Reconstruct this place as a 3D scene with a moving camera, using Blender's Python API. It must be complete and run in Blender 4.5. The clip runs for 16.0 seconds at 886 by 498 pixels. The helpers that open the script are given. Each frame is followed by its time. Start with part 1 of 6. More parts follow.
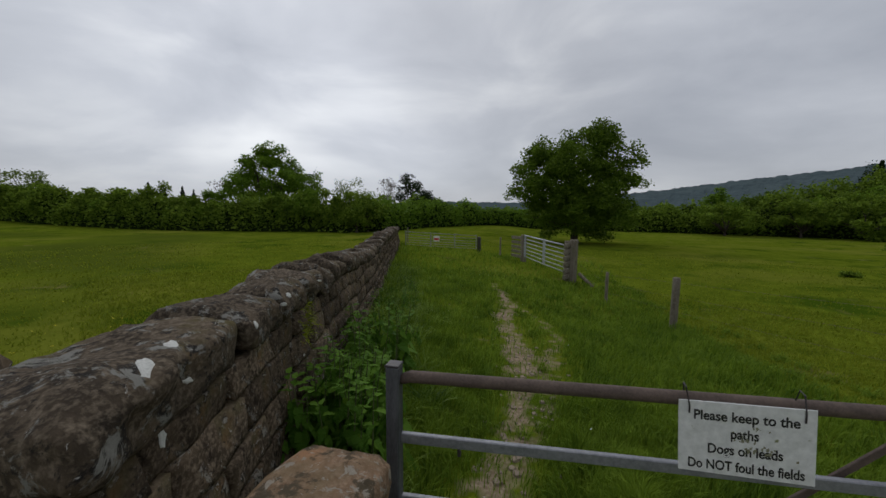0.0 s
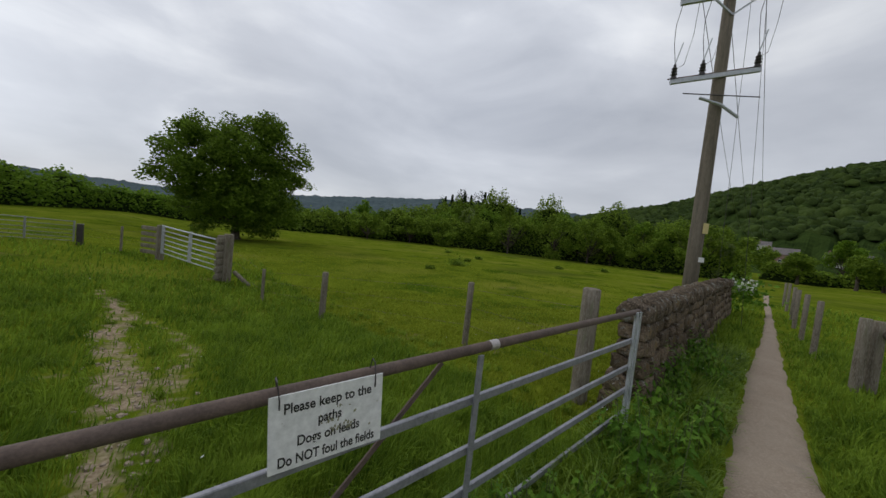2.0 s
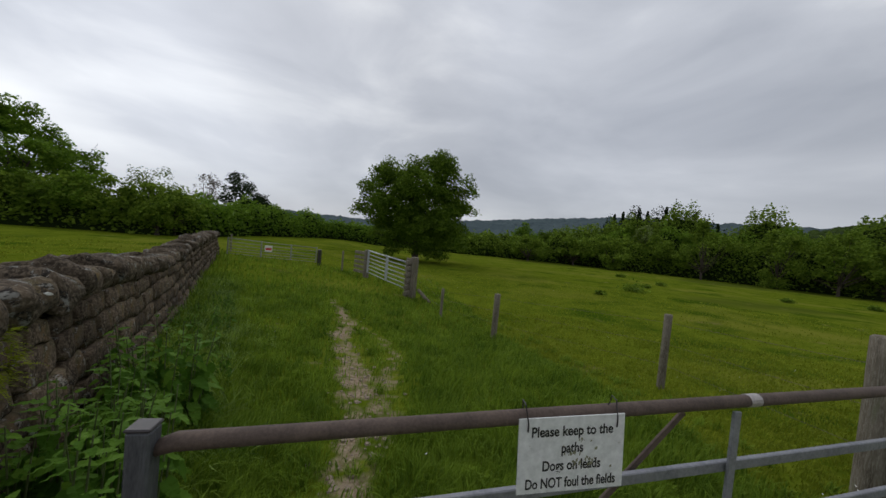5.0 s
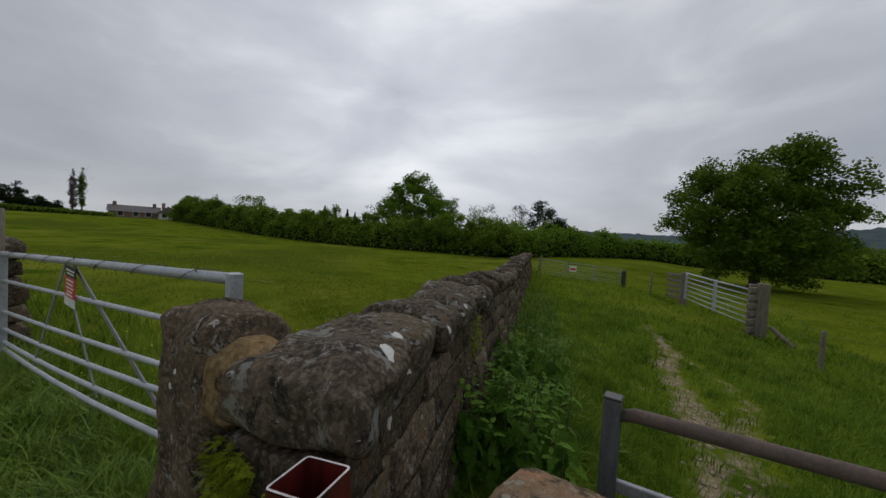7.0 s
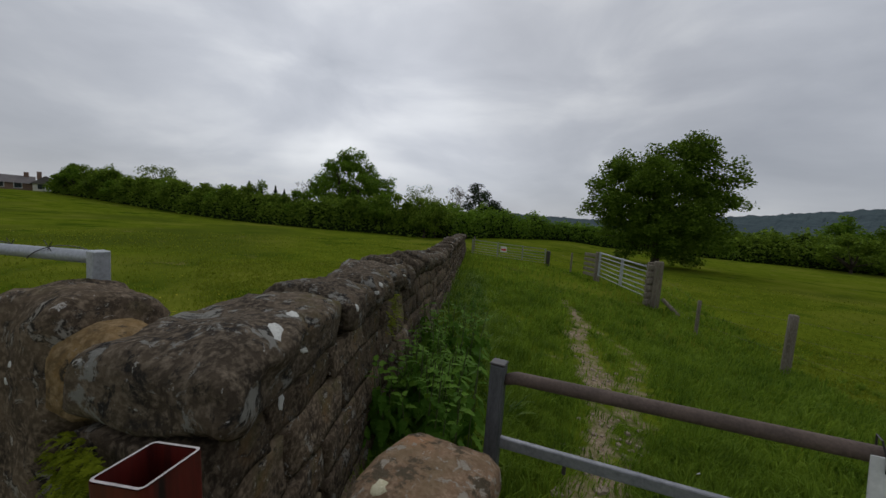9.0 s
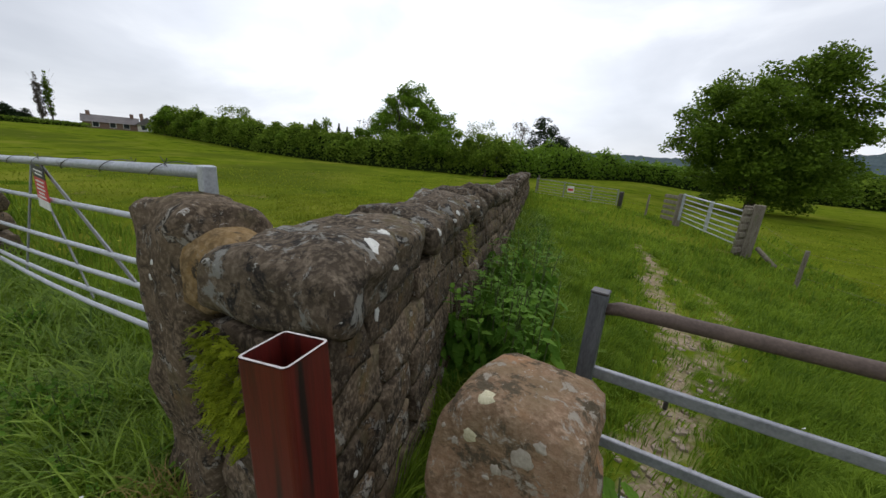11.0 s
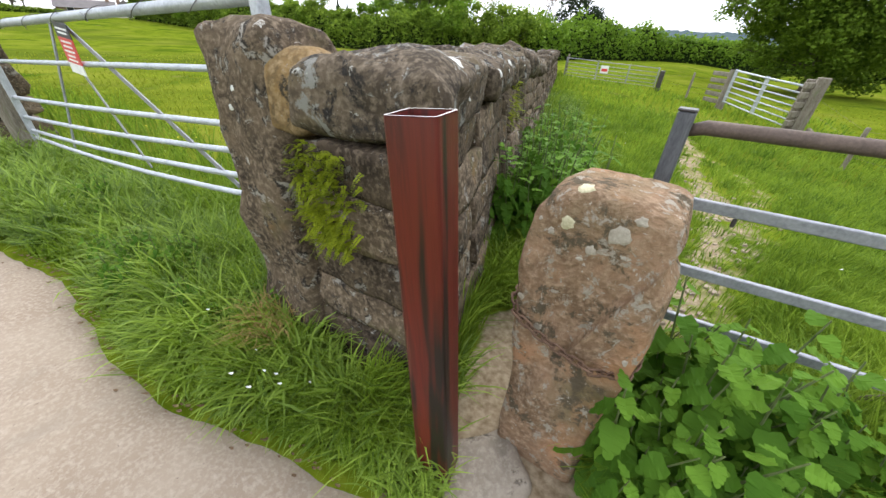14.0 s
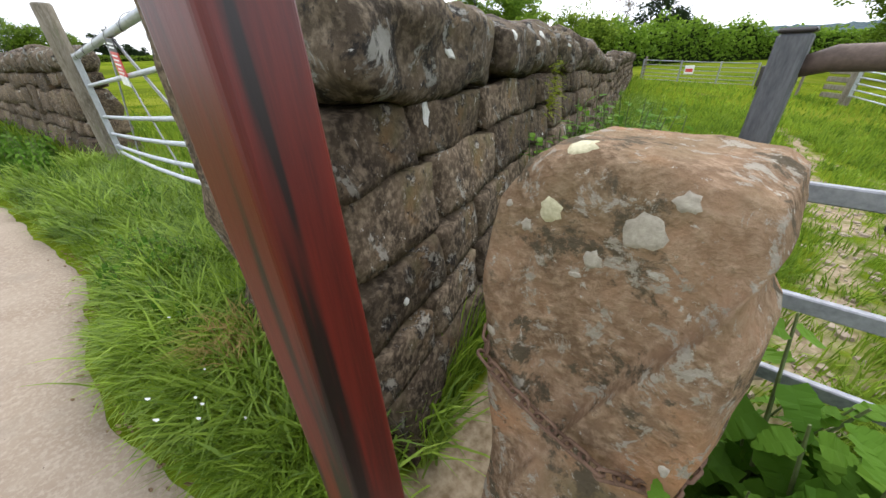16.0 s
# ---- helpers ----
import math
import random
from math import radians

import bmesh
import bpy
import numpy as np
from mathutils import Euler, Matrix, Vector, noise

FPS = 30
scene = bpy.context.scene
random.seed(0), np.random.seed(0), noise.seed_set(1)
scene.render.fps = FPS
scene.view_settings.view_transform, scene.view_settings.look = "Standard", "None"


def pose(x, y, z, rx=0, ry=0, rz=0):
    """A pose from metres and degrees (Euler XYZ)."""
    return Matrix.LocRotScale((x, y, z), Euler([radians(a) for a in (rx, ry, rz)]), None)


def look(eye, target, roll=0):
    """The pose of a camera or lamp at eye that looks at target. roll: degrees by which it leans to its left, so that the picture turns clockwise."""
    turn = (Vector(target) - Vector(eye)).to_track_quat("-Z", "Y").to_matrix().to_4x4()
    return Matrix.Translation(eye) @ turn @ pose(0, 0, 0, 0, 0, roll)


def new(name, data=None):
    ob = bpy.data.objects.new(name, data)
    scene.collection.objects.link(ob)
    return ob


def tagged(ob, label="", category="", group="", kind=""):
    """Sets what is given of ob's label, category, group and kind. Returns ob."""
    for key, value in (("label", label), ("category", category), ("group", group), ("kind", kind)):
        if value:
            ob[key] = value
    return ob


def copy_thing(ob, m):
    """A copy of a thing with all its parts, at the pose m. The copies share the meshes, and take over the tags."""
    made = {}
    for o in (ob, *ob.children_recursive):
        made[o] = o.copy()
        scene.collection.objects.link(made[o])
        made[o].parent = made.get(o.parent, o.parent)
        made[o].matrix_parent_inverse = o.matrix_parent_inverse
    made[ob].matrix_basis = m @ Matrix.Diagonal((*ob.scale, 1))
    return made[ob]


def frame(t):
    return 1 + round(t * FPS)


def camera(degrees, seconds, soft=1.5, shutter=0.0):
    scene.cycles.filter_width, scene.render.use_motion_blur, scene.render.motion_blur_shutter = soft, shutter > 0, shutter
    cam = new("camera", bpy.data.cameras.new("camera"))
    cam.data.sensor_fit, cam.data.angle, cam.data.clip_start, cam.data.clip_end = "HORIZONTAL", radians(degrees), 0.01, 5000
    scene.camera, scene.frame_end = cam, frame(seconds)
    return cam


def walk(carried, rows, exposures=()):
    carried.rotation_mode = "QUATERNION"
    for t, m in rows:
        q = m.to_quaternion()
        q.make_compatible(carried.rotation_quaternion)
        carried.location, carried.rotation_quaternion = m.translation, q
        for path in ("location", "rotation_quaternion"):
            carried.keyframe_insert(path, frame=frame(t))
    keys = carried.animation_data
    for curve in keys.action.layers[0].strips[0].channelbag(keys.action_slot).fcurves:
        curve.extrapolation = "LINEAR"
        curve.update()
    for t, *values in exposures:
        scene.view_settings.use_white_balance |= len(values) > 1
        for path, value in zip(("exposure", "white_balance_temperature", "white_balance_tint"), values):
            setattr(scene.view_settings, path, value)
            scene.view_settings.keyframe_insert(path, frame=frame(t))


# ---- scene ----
cam = camera(104.3, 16.0)
PATH = [
    (0, (0.21, 0.058, 1.57), (-0.282, 1.986, 1.366), 0.4),
    (0.5, (0.241, 0.163, 1.533), (-0.048, 2.132, 1.334), 2.1),
    (1, (0.32, 0.225, 1.507), (0.518, 2.208, 1.333), 4.0),
    (1.3, (0.36, 0.239, 1.516), (0.983, 2.134, 1.368), 5.0),
    (1.5, (0.391, 0.247, 1.517), (1.214, 2.065, 1.385), 5.5),
    (2, (0.451, 0.23, 1.51), (1.663, 1.818, 1.409), 6.2),
    (2.5, (0.432, 0.288, 1.514), (1.736, 1.801, 1.408), 6.2),
    (3, (0.403, 0.318, 1.508), (1.649, 1.878, 1.389), 5.8),
    (3.2, (0.383, 0.318, 1.504), (1.601, 1.899, 1.381), 5.6),
    (5.3, (0.213, 0.292, 1.514), (0.281, 2.29, 1.439), 5.0),
    (5.5, (0.213, 0.27, 1.529), (0.037, 2.26, 1.446), 4.7),
    (6, (0.206, 0.189, 1.47), (-0.514, 2.052, 1.369), 4.1),
    (6.5, (0.068, 0.059, 1.509), (-0.983, 1.758, 1.42), 3.5),
    (7, (-0.09, -0.027, 1.506), (-1.241, 1.607, 1.431), 3.3),
    (7.5, (-0.043, 0.008, 1.529), (-1.09, 1.71, 1.448), 3.4),
    (8, (0.024, 0.029, 1.502), (-0.852, 1.823, 1.386), 3.9),
    (8.2, (0.035, 0.03, 1.5), (-0.791, 1.847, 1.373), 4.0),
    (10.3, (-0.024, 0.057, 1.484), (-0.961, 1.795, 1.164), 5.1),
    (10.5, (-0.047, 0.057, 1.466), (-1.012, 1.77, 1.096), 5.1),
    (11, (-0.1, 0.042, 1.409), (-1.17, 1.649, 0.886), 4.3),
    (11.5, (-0.048, -0.023, 1.421), (-1.213, 1.465, 0.767), 3.2),
    (12, (0.05, -0.157, 1.4), (-1.173, 1.203, 0.592), 2.6),
    (12.5, (0.072, -0.2, 1.361), (-1.127, 1.093, 0.417), 2.7),
    (13, (0.035, -0.18, 1.278), (-1.066, 1.104, 0.211), 3.2),
    (13.5, (-0.018, -0.174, 1.24), (-1.028, 1.152, 0.135), 3.5),
    (14, (-0.183, -0.166, 1.195), (-1.163, 1.228, 0.148), 2.9),
    (14.5, (-0.208, -0.086, 1.172), (-1.254, 1.328, 0.22), 1.4),
    (15, (-0.193, 0.121, 1.156), (-1.378, 1.472, 0.278), -0.2),
    (15.5, (-0.174, 0.192, 1.075), (-1.457, 1.435, 0.176), -1.4),
    (16, (-0.15, 0.201, 1.02), (-1.437, 1.381, 0.044), -1.7),
]
EXPOSURE = [(0.0, -0.7), (0.5, -0.65), (1.5, -0.4), (2.5, -0.3), (3.2, -0.3), (5.5, -0.62), (6.0, -0.7), (6.5, -0.6), (7.0, -0.72), (8.2, -0.8), (10.3, -0.5), (11.0, 0.1), (11.5, 0.46), (12.5, 1.08), (13.5, 1.36), (14.0, 1.54), (14.5, 1.66), (15.0, 1.35), (15.5, 1.05), (16.0, 1.38)]
walk(cam, [(t, look(eye, target, roll)) for t, eye, target, roll in PATH], EXPOSURE)

# ---- world, sun, exposure ----
world = bpy.data.worlds.new("world")
scene.world = world
world.use_nodes = True
wn, wl = world.node_tree.nodes, world.node_tree.links
wn.clear()
w_out = wn.new("ShaderNodeOutputWorld")
w_bg = wn.new("ShaderNodeBackground")
w_sky = wn.new("ShaderNodeTexSky")
w_sky.sky_type, w_sky.sun_disc = "NISHITA", False
w_sky.sun_elevation, w_sky.sun_rotation = radians(48), radians(-20)
w_co = wn.new("ShaderNodeTexCoord")
w_map = wn.new("ShaderNodeMapping")
w_map.inputs["Scale"].default_value = (1.0, 1.0, 2.6)
w_map.inputs["Location"].default_value = (0.35, 0.2, 0.1)
w_n1 = wn.new("ShaderNodeTexNoise")
w_n1.inputs["Scale"].default_value, w_n1.inputs["Detail"].default_value = 1.9, 7.0
w_n1.inputs["Roughness"].default_value, w_n1.inputs["Distortion"].default_value = 0.5, 0.35
w_ramp = wn.new("ShaderNodeValToRGB")
for pos, col in ((0.28, (4.1, 4.35, 4.9)), (0.52, (5.7, 5.95, 6.5)), (0.74, (8.4, 8.6, 8.9))):
    e = w_ramp.color_ramp.elements.new(pos)
    e.color = (*[c / 10 for c in col], 1)
w_ramp.color_ramp.elements.remove(w_ramp.color_ramp.elements[0])
w_ramp.color_ramp.elements.remove(w_ramp.color_ramp.elements[-1])
w_gain = wn.new("ShaderNodeVectorMath")
w_gain.operation = "SCALE"
w_gain.inputs["Scale"].default_value = 13.3
w_mix = wn.new("ShaderNodeMix")
w_mix.data_type = "RGBA"
w_mix.inputs["Factor"].default_value = 0.9
wl.new(w_co.outputs["Generated"], w_map.inputs["Vector"])
wl.new(w_map.outputs["Vector"], w_n1.inputs["Vector"])
wl.new(w_n1.outputs["Fac"], w_ramp.inputs["Fac"])
w_dot = wn.new("ShaderNodeVectorMath")
w_dot.operation = "DOT_PRODUCT"
w_dot.inputs[1].default_value = Vector((-0.43, 0.70, 0.57)).normalized()
w_glow = wn.new("ShaderNodeMapRange")
w_glow.interpolation_type = "SMOOTHSTEP"
for key, val in (("From Min", 0.60), ("From Max", 1.0), ("To Min", 0.96), ("To Max", 1.42)):
    w_glow.inputs[key].default_value = val
w_lit = wn.new("ShaderNodeVectorMath")
w_lit.operation = "SCALE"
wl.new(w_co.outputs["Generated"], w_dot.inputs[0])
wl.new(w_dot.outputs["Value"], w_glow.inputs["Value"])
cover = w_glow.outputs["Result"]
for az, el, low, gain in ((-3, 24, 0.91, 0.82), (38, 32, 0.84, 1.20)):
    # a denser bank of cloud and a thinner one
    d_ = wn.new("ShaderNodeVectorMath")
    d_.operation = "DOT_PRODUCT"
    d_.inputs[1].default_value = (math.sin(radians(az)) * math.cos(radians(el)), math.cos(radians(az)) * math.cos(radians(el)), math.sin(radians(el)))
    r_ = wn.new("ShaderNodeMapRange")
    r_.interpolation_type = "SMOOTHSTEP"
    for key, val in (("From Min", low), ("From Max", 1.0), ("To Min", 1.0), ("To Max", gain)):
        r_.inputs[key].default_value = val
    m_ = wn.new("ShaderNodeMath")
    m_.operation = "MULTIPLY"
    wl.new(w_co.outputs["Generated"], d_.inputs[0])
    wl.new(d_.outputs["Value"], r_.inputs["Value"])
    wl.new(cover, m_.inputs[0])
    wl.new(r_.outputs["Result"], m_.inputs[1])
    cover = m_.outputs[0]
wl.new(w_ramp.outputs["Color"], w_lit.inputs[0])
wl.new(cover, w_lit.inputs["Scale"])
wl.new(w_lit.outputs[0], w_gain.inputs[0])
wl.new(w_sky.outputs["Color"], w_mix.inputs[6])
wl.new(w_gain.outputs[0], w_mix.inputs[7])
wl.new(w_mix.outputs[2], w_bg.inputs["Color"])
w_bg.inputs["Strength"].default_value = 0.1
wl.new(w_bg.outputs["Background"], w_out.inputs["Surface"])

sun_data = bpy.data.lights.new("sun", "SUN")
sun_data.energy, sun_data.angle, sun_data.color = 0.7, radians(40), (1.0, 0.97, 0.93)
sun = new("sun", sun_data)
sun.matrix_world = look((0, 0, 60), (18, -50, 0))


# ---- materials ----
def material(name, colors, scale=8.0, fine=60.0, rough=0.9, bump=0.3, metal=0.0, vary=0.0, spots=(), detail=6.0, stretch=(1, 1, 1), bump_scale=None, crust=()):
    """colors: 2 or 3 base colours blended by noise; spots: (colour, scale, low, high) patches laid over; vary: brightness change per object."""
    m = bpy.data.materials.new(name)
    m.use_nodes = True
    n, l = m.node_tree.nodes, m.node_tree.links
    b = n["Principled BSDF"]
    co = n.new("ShaderNodeTexCoord")
    mp = n.new("ShaderNodeMapping")
    mp.inputs["Scale"].default_value = stretch
    l.new(co.outputs["Object"], mp.inputs["Vector"])

    def noise_node(s, d=detail, dist=0.0, rgh=0.62):
        t = n.new("ShaderNodeTexNoise")
        t.inputs["Scale"].default_value, t.inputs["Detail"].default_value = s, d
        t.inputs["Roughness"].default_value, t.inputs["Distortion"].default_value = rgh, dist
        l.new(mp.outputs["Vector"], t.inputs["Vector"])
        return t

    def blend(fac, a, c, mode="MIX"):
        x = n.new("ShaderNodeMix")
        x.data_type, x.blend_type = "RGBA", mode
        for sock, v in ((x.inputs["Factor"], fac), (x.inputs[6], a), (x.inputs[7], c)):
            if isinstance(v, (int, float)):
                sock.default_value = v
            elif isinstance(v, tuple):
                sock.default_value = (*v, 1)
            else:
                l.new(v, sock)
        return x.outputs[2]

    def mask(sock, lo, hi):
        r = n.new("ShaderNodeMapRange")
        r.inputs["From Min"].default_value, r.inputs["From Max"].default_value = lo, hi
        l.new(sock, r.inputs["Value"])
        return r.outputs["Result"]

    big = noise_node(scale, detail, 0.3)
    small = noise_node(fine, 4.0)
    col = blend(mask(big.outputs["Fac"], 0.36, 0.64), colors[0], colors[1])
    if len(colors) > 2:
        col = blend(mask(small.outputs["Fac"], 0.45, 0.7), col, colors[2])
    else:
        col = blend(0.35, col, blend(mask(small.outputs["Fac"], 0.3, 0.7), tuple(c * 0.6 for c in colors[0]), tuple(min(1, c * 1.35) for c in colors[1])))
    for c, s, lo, hi in spots:
        col = blend(mask(noise_node(s, 3.0, 0.12).outputs["Fac"], lo, hi), col, c)
    for k, (c, s, lo, hi) in enumerate(crust):
        col = blend(mask(noise_node(s, 10.0, 0.25 + 0.2 * k, 0.74).outputs["Fac"], lo, hi), col, c)
    if vary:
        info = n.new("ShaderNodeObjectInfo")
        r = n.new("ShaderNodeMapRange")
        r.inputs["To Min"].default_value, r.inputs["To Max"].default_value = 1 - vary, 1 + vary
        l.new(info.outputs["Random"], r.inputs["Value"])
        g = n.new("ShaderNodeVectorMath")
        g.operation = "SCALE"
        l.new(col, g.inputs[0])
        l.new(r.outputs["Result"], g.inputs["Scale"])
        col = g.outputs[0]
    l.new(col, b.inputs["Base Color"])
    b.inputs["Roughness"].default_value, b.inputs["Metallic"].default_value = rough, metal
    if rough > 0.85:
        b.inputs["Specular IOR Level"].default_value = 0.1 if rough < 1 else 0.0
    if bump:
        bp = n.new("ShaderNodeBump")
        bp.inputs["Strength"].default_value, bp.inputs["Distance"].default_value = min(1.0, bump), 0.02 if bump < 0.6 else 0.035
        l.new(noise_node(bump_scale or fine * 0.5, 8.0).outputs["Fac"], bp.inputs["Height"])
        l.new(bp.outputs["Normal"], b.inputs["Normal"])
    return m


def leaf_material(name, dark, light, rough=0.55, through_light=0.35, gloss=0.07):
    """Leaves and blades: colour by island, light passing through."""
    m = bpy.data.materials.new(name)
    m.use_nodes = True
    n, l = m.node_tree.nodes, m.node_tree.links
    b, out = n["Principled BSDF"], n["Material Output"]
    geo = n.new("ShaderNodeNewGeometry")
    ramp = n.new("ShaderNodeValToRGB")
    ramp.color_ramp.elements[0].color, ramp.color_ramp.elements[1].color = (*dark, 1), (*light, 1)
    co = n.new("ShaderNodeTexCoord")
    t = n.new("ShaderNodeTexNoise")
    t.inputs["Scale"].default_value, t.inputs["Detail"].default_value = 1.7, 4.0
    l.new(co.outputs["Object"], t.inputs["Vector"])
    a = n.new("ShaderNodeMath")
    a.operation = "MULTIPLY_ADD"
    a.inputs[1].default_value, a.inputs[2].default_value = 0.55, -0.40
    l.new(geo.outputs["Random Per Island"], a.inputs[0])
    a2 = n.new("ShaderNodeMath")
    a2.operation = "MULTIPLY_ADD"
    a2.inputs[1].default_value = 1.25
    l.new(t.outputs["Fac"], a2.inputs[0])
    l.new(a.outputs[0], a2.inputs[2])
    l.new(a2.outputs[0], ramp.inputs["Fac"])
    l.new(ramp.outputs["Color"], b.inputs["Base Color"])
    b.inputs["Roughness"].default_value, b.inputs["Specular IOR Level"].default_value = rough, gloss
    tr = n.new("ShaderNodeBsdfTranslucent")
    l.new(ramp.outputs["Color"], tr.inputs["Color"])
    mx = n.new("ShaderNodeMixShader")
    mx.inputs["Fac"].default_value = through_light
    l.new(b.outputs["BSDF"], mx.inputs[1])
    l.new(tr.outputs["BSDF"], mx.inputs[2])
    l.new(mx.outputs["Shader"], out.inputs["Surface"])
    return m


M_stone = material("gritstone", ((0.033, 0.025, 0.018), (0.138, 0.102, 0.067), (0.215, 0.166, 0.116)), 6.0, 55.0, 0.95, 0.58, vary=0.36,
                   spots=(((0.075, 0.070, 0.027), 3.5, 0.58, 0.74), ((0.18, 0.105, 0.046), 2.4, 0.62, 0.74)),
                   crust=(((0.028, 0.024, 0.020), 11.0, 0.54, 0.60), ((0.245, 0.225, 0.19), 11.0, 0.575, 0.61), ((0.40, 0.38, 0.34), 26.0, 0.63, 0.65)))
M_cope = material("coping_stone", ((0.035, 0.028, 0.021), (0.138, 0.105, 0.072), (0.215, 0.172, 0.125)), 5.0, 50.0, 0.95, 0.58, vary=0.22,
                  spots=(((0.105, 0.088, 0.032), 4.0, 0.58, 0.72), ((0.19, 0.12, 0.052), 3.0, 0.64, 0.74)),
                  crust=(((0.030, 0.027, 0.024), 10.0, 0.53, 0.59), ((0.235, 0.23, 0.205), 9.0, 0.555, 0.59), ((0.43, 0.42, 0.38), 22.0, 0.63, 0.65)))
M_orange = material("ochre_stone", ((0.11, 0.078, 0.040), (0.26, 0.165, 0.070), (0.31, 0.22, 0.12)), 9.0, 50.0, 0.95, 0.58,
                    crust=(((0.045, 0.038, 0.028), 6.0, 0.55, 0.60), ((0.30, 0.28, 0.24), 12.0, 0.62, 0.65)))
M_stoop = material("pink_gritstone", ((0.160, 0.105, 0.064), (0.325, 0.205, 0.126), (0.37, 0.262, 0.175)), 6.0, 60.0, 0.95, 0.66, bump_scale=30.0,
                   spots=(((0.125, 0.105, 0.055), 3.0, 0.50, 0.72), ((0.41, 0.215, 0.112), 2.6, 0.56, 0.70)),
                   crust=(((0.095, 0.076, 0.050), 11.0, 0.54, 0.60), ((0.32, 0.285, 0.23), 20.0, 0.55, 0.59), ((0.42, 0.385, 0.32), 38.0, 0.62, 0.645)))
M_slab = material("worn_slab", ((0.20, 0.17, 0.135), (0.30, 0.255, 0.205), (0.34, 0.295, 0.24)), 7.0, 60.0, 0.9, 0.4, crust=(((0.12, 0.10, 0.08), 8.0, 0.58, 0.62),))
# hearting coloured near-black, so that shade in the open joints is painted in
M_core = material("hearting_joint_shade", ((0.018, 0.015, 0.012), (0.04, 0.033, 0.026)), 10.0, 60.0, 1.0, 0.6)
M_wood = material("weathered_wood", ((0.12, 0.10, 0.075), (0.24, 0.21, 0.165), (0.30, 0.27, 0.22)), 5.0, 40.0, 0.9, 0.5, stretch=(3, 3, 0.5),
                  spots=(((0.16, 0.17, 0.10), 4.0, 0.58, 0.72),))
M_pole = material("tarred_pole", ((0.11, 0.095, 0.075), (0.22, 0.19, 0.15)), 3.0, 30.0, 0.9, 0.3, stretch=(4, 4, 0.4))
M_galv = material("galvanised_steel", ((0.36, 0.38, 0.41), (0.52, 0.54, 0.57)), 12.0, 90.0, 0.5, 0.08, metal=0.45)
M_rail = material("dull_steel", ((0.19, 0.195, 0.215), (0.31, 0.315, 0.335)), 10.0, 70.0, 0.55, 0.1, metal=0.4)
M_postgrey = material("dark_grey_steel", ((0.055, 0.058, 0.065), (0.14, 0.145, 0.155)), 9.0, 70.0, 0.6, 0.1, metal=0.3, stretch=(3, 3, 0.6))
M_rust = material("brown_rust", ((0.078, 0.056, 0.046), (0.145, 0.104, 0.083)), 14.0, 120.0, 0.75, 0.15, metal=0.2)
M_red = material("red_oxide_paint", ((0.050, 0.006, 0.005), (0.185, 0.018, 0.011), (0.11, 0.013, 0.009)), 4.0, 70.0, 0.42, 0.05, stretch=(3.5, 3.5, 0.22),
                 spots=(((0.012, 0.006, 0.006), 4.2, 0.48, 0.60), ((0.23, 0.07, 0.045), 9.0, 0.68, 0.80)))
M_bare = material("bare_cut_steel", ((0.42, 0.38, 0.37), (0.58, 0.54, 0.52)), 20.0, 90.0, 0.5, 0.1, metal=0.5)
M_chain = material("rusty_chain_steel", ((0.10, 0.055, 0.035), (0.2, 0.12, 0.08)), 30.0, 150.0, 0.8, 0.2, metal=0.3)
M_white = material("white_sign_plastic", ((0.70, 0.71, 0.70), (0.78, 0.78, 0.77)), 6.0, 40.0, 0.4, 0.0,
                   spots=(((0.24, 0.25, 0.13), 22.0, 0.69, 0.76),))
M_black = material("black_print", ((0.012, 0.012, 0.012), (0.02, 0.02, 0.02)), 6.0, 40.0, 0.5, 0.0)
M_signred = material("red_print", ((0.50, 0.035, 0.03), (0.60, 0.06, 0.05)), 6.0, 40.0, 0.5, 0.0)
M_dark = material("dark_insulator", ((0.02, 0.018, 0.018), (0.05, 0.04, 0.04)), 6.0, 40.0, 0.4, 0.0)
M_path = material("stone_dust_path", ((0.255, 0.198, 0.147), (0.31, 0.250, 0.190), (0.37, 0.308, 0.243)), 2.2, 70.0, 0.95, 0.16, bump_scale=70.0,
                  spots=(((0.25, 0.21, 0.165), 3.0, 0.60, 0.80), ((0.15, 0.12, 0.095), 80.0, 0.70, 0.74)))
M_soil = material("trodden_soil", ((0.20, 0.155, 0.115), (0.33, 0.27, 0.21), (0.42, 0.36, 0.29)), 6.0, 60.0, 0.95, 0.5)
M_grass = leaf_material("grass_blades", (0.050, 0.112, 0.010), (0.28, 0.395, 0.040), 0.65, 0.42)
M_verge = leaf_material("verge_blades", (0.022, 0.070, 0.010), (0.36, 0.505, 0.070), 0.48, 0.38, gloss=0.22)
M_field = leaf_material("field_grass_blades", (0.125, 0.170, 0.012), (0.31, 0.352, 0.034), 0.75, 0.38)
M_straw = leaf_material("straw_blades", (0.30, 0.20, 0.07), (0.50, 0.37, 0.15), 0.7, 0.3)
M_nettle = leaf_material("nettle_leaves", (0.038, 0.110, 0.011), (0.18, 0.325, 0.036), 0.55, 0.33, gloss=0.06)
M_fern = leaf_material("moss_fern_fronds", (0.07, 0.11, 0.006), (0.42, 0.48, 0.035), 0.6, 0.35)
M_stem = material("green_stems", ((0.07, 0.10, 0.03), (0.12, 0.15, 0.05)), 10.0, 60.0, 0.7, 0.0)
M_oak = leaf_material("oak_leaves", (0.042, 0.085, 0.008), (0.19, 0.29, 0.030), 0.55, 0.42)
M_ash = leaf_material("ash_leaves", (0.06, 0.13, 0.010), (0.23, 0.36, 0.036), 0.6, 0.38)
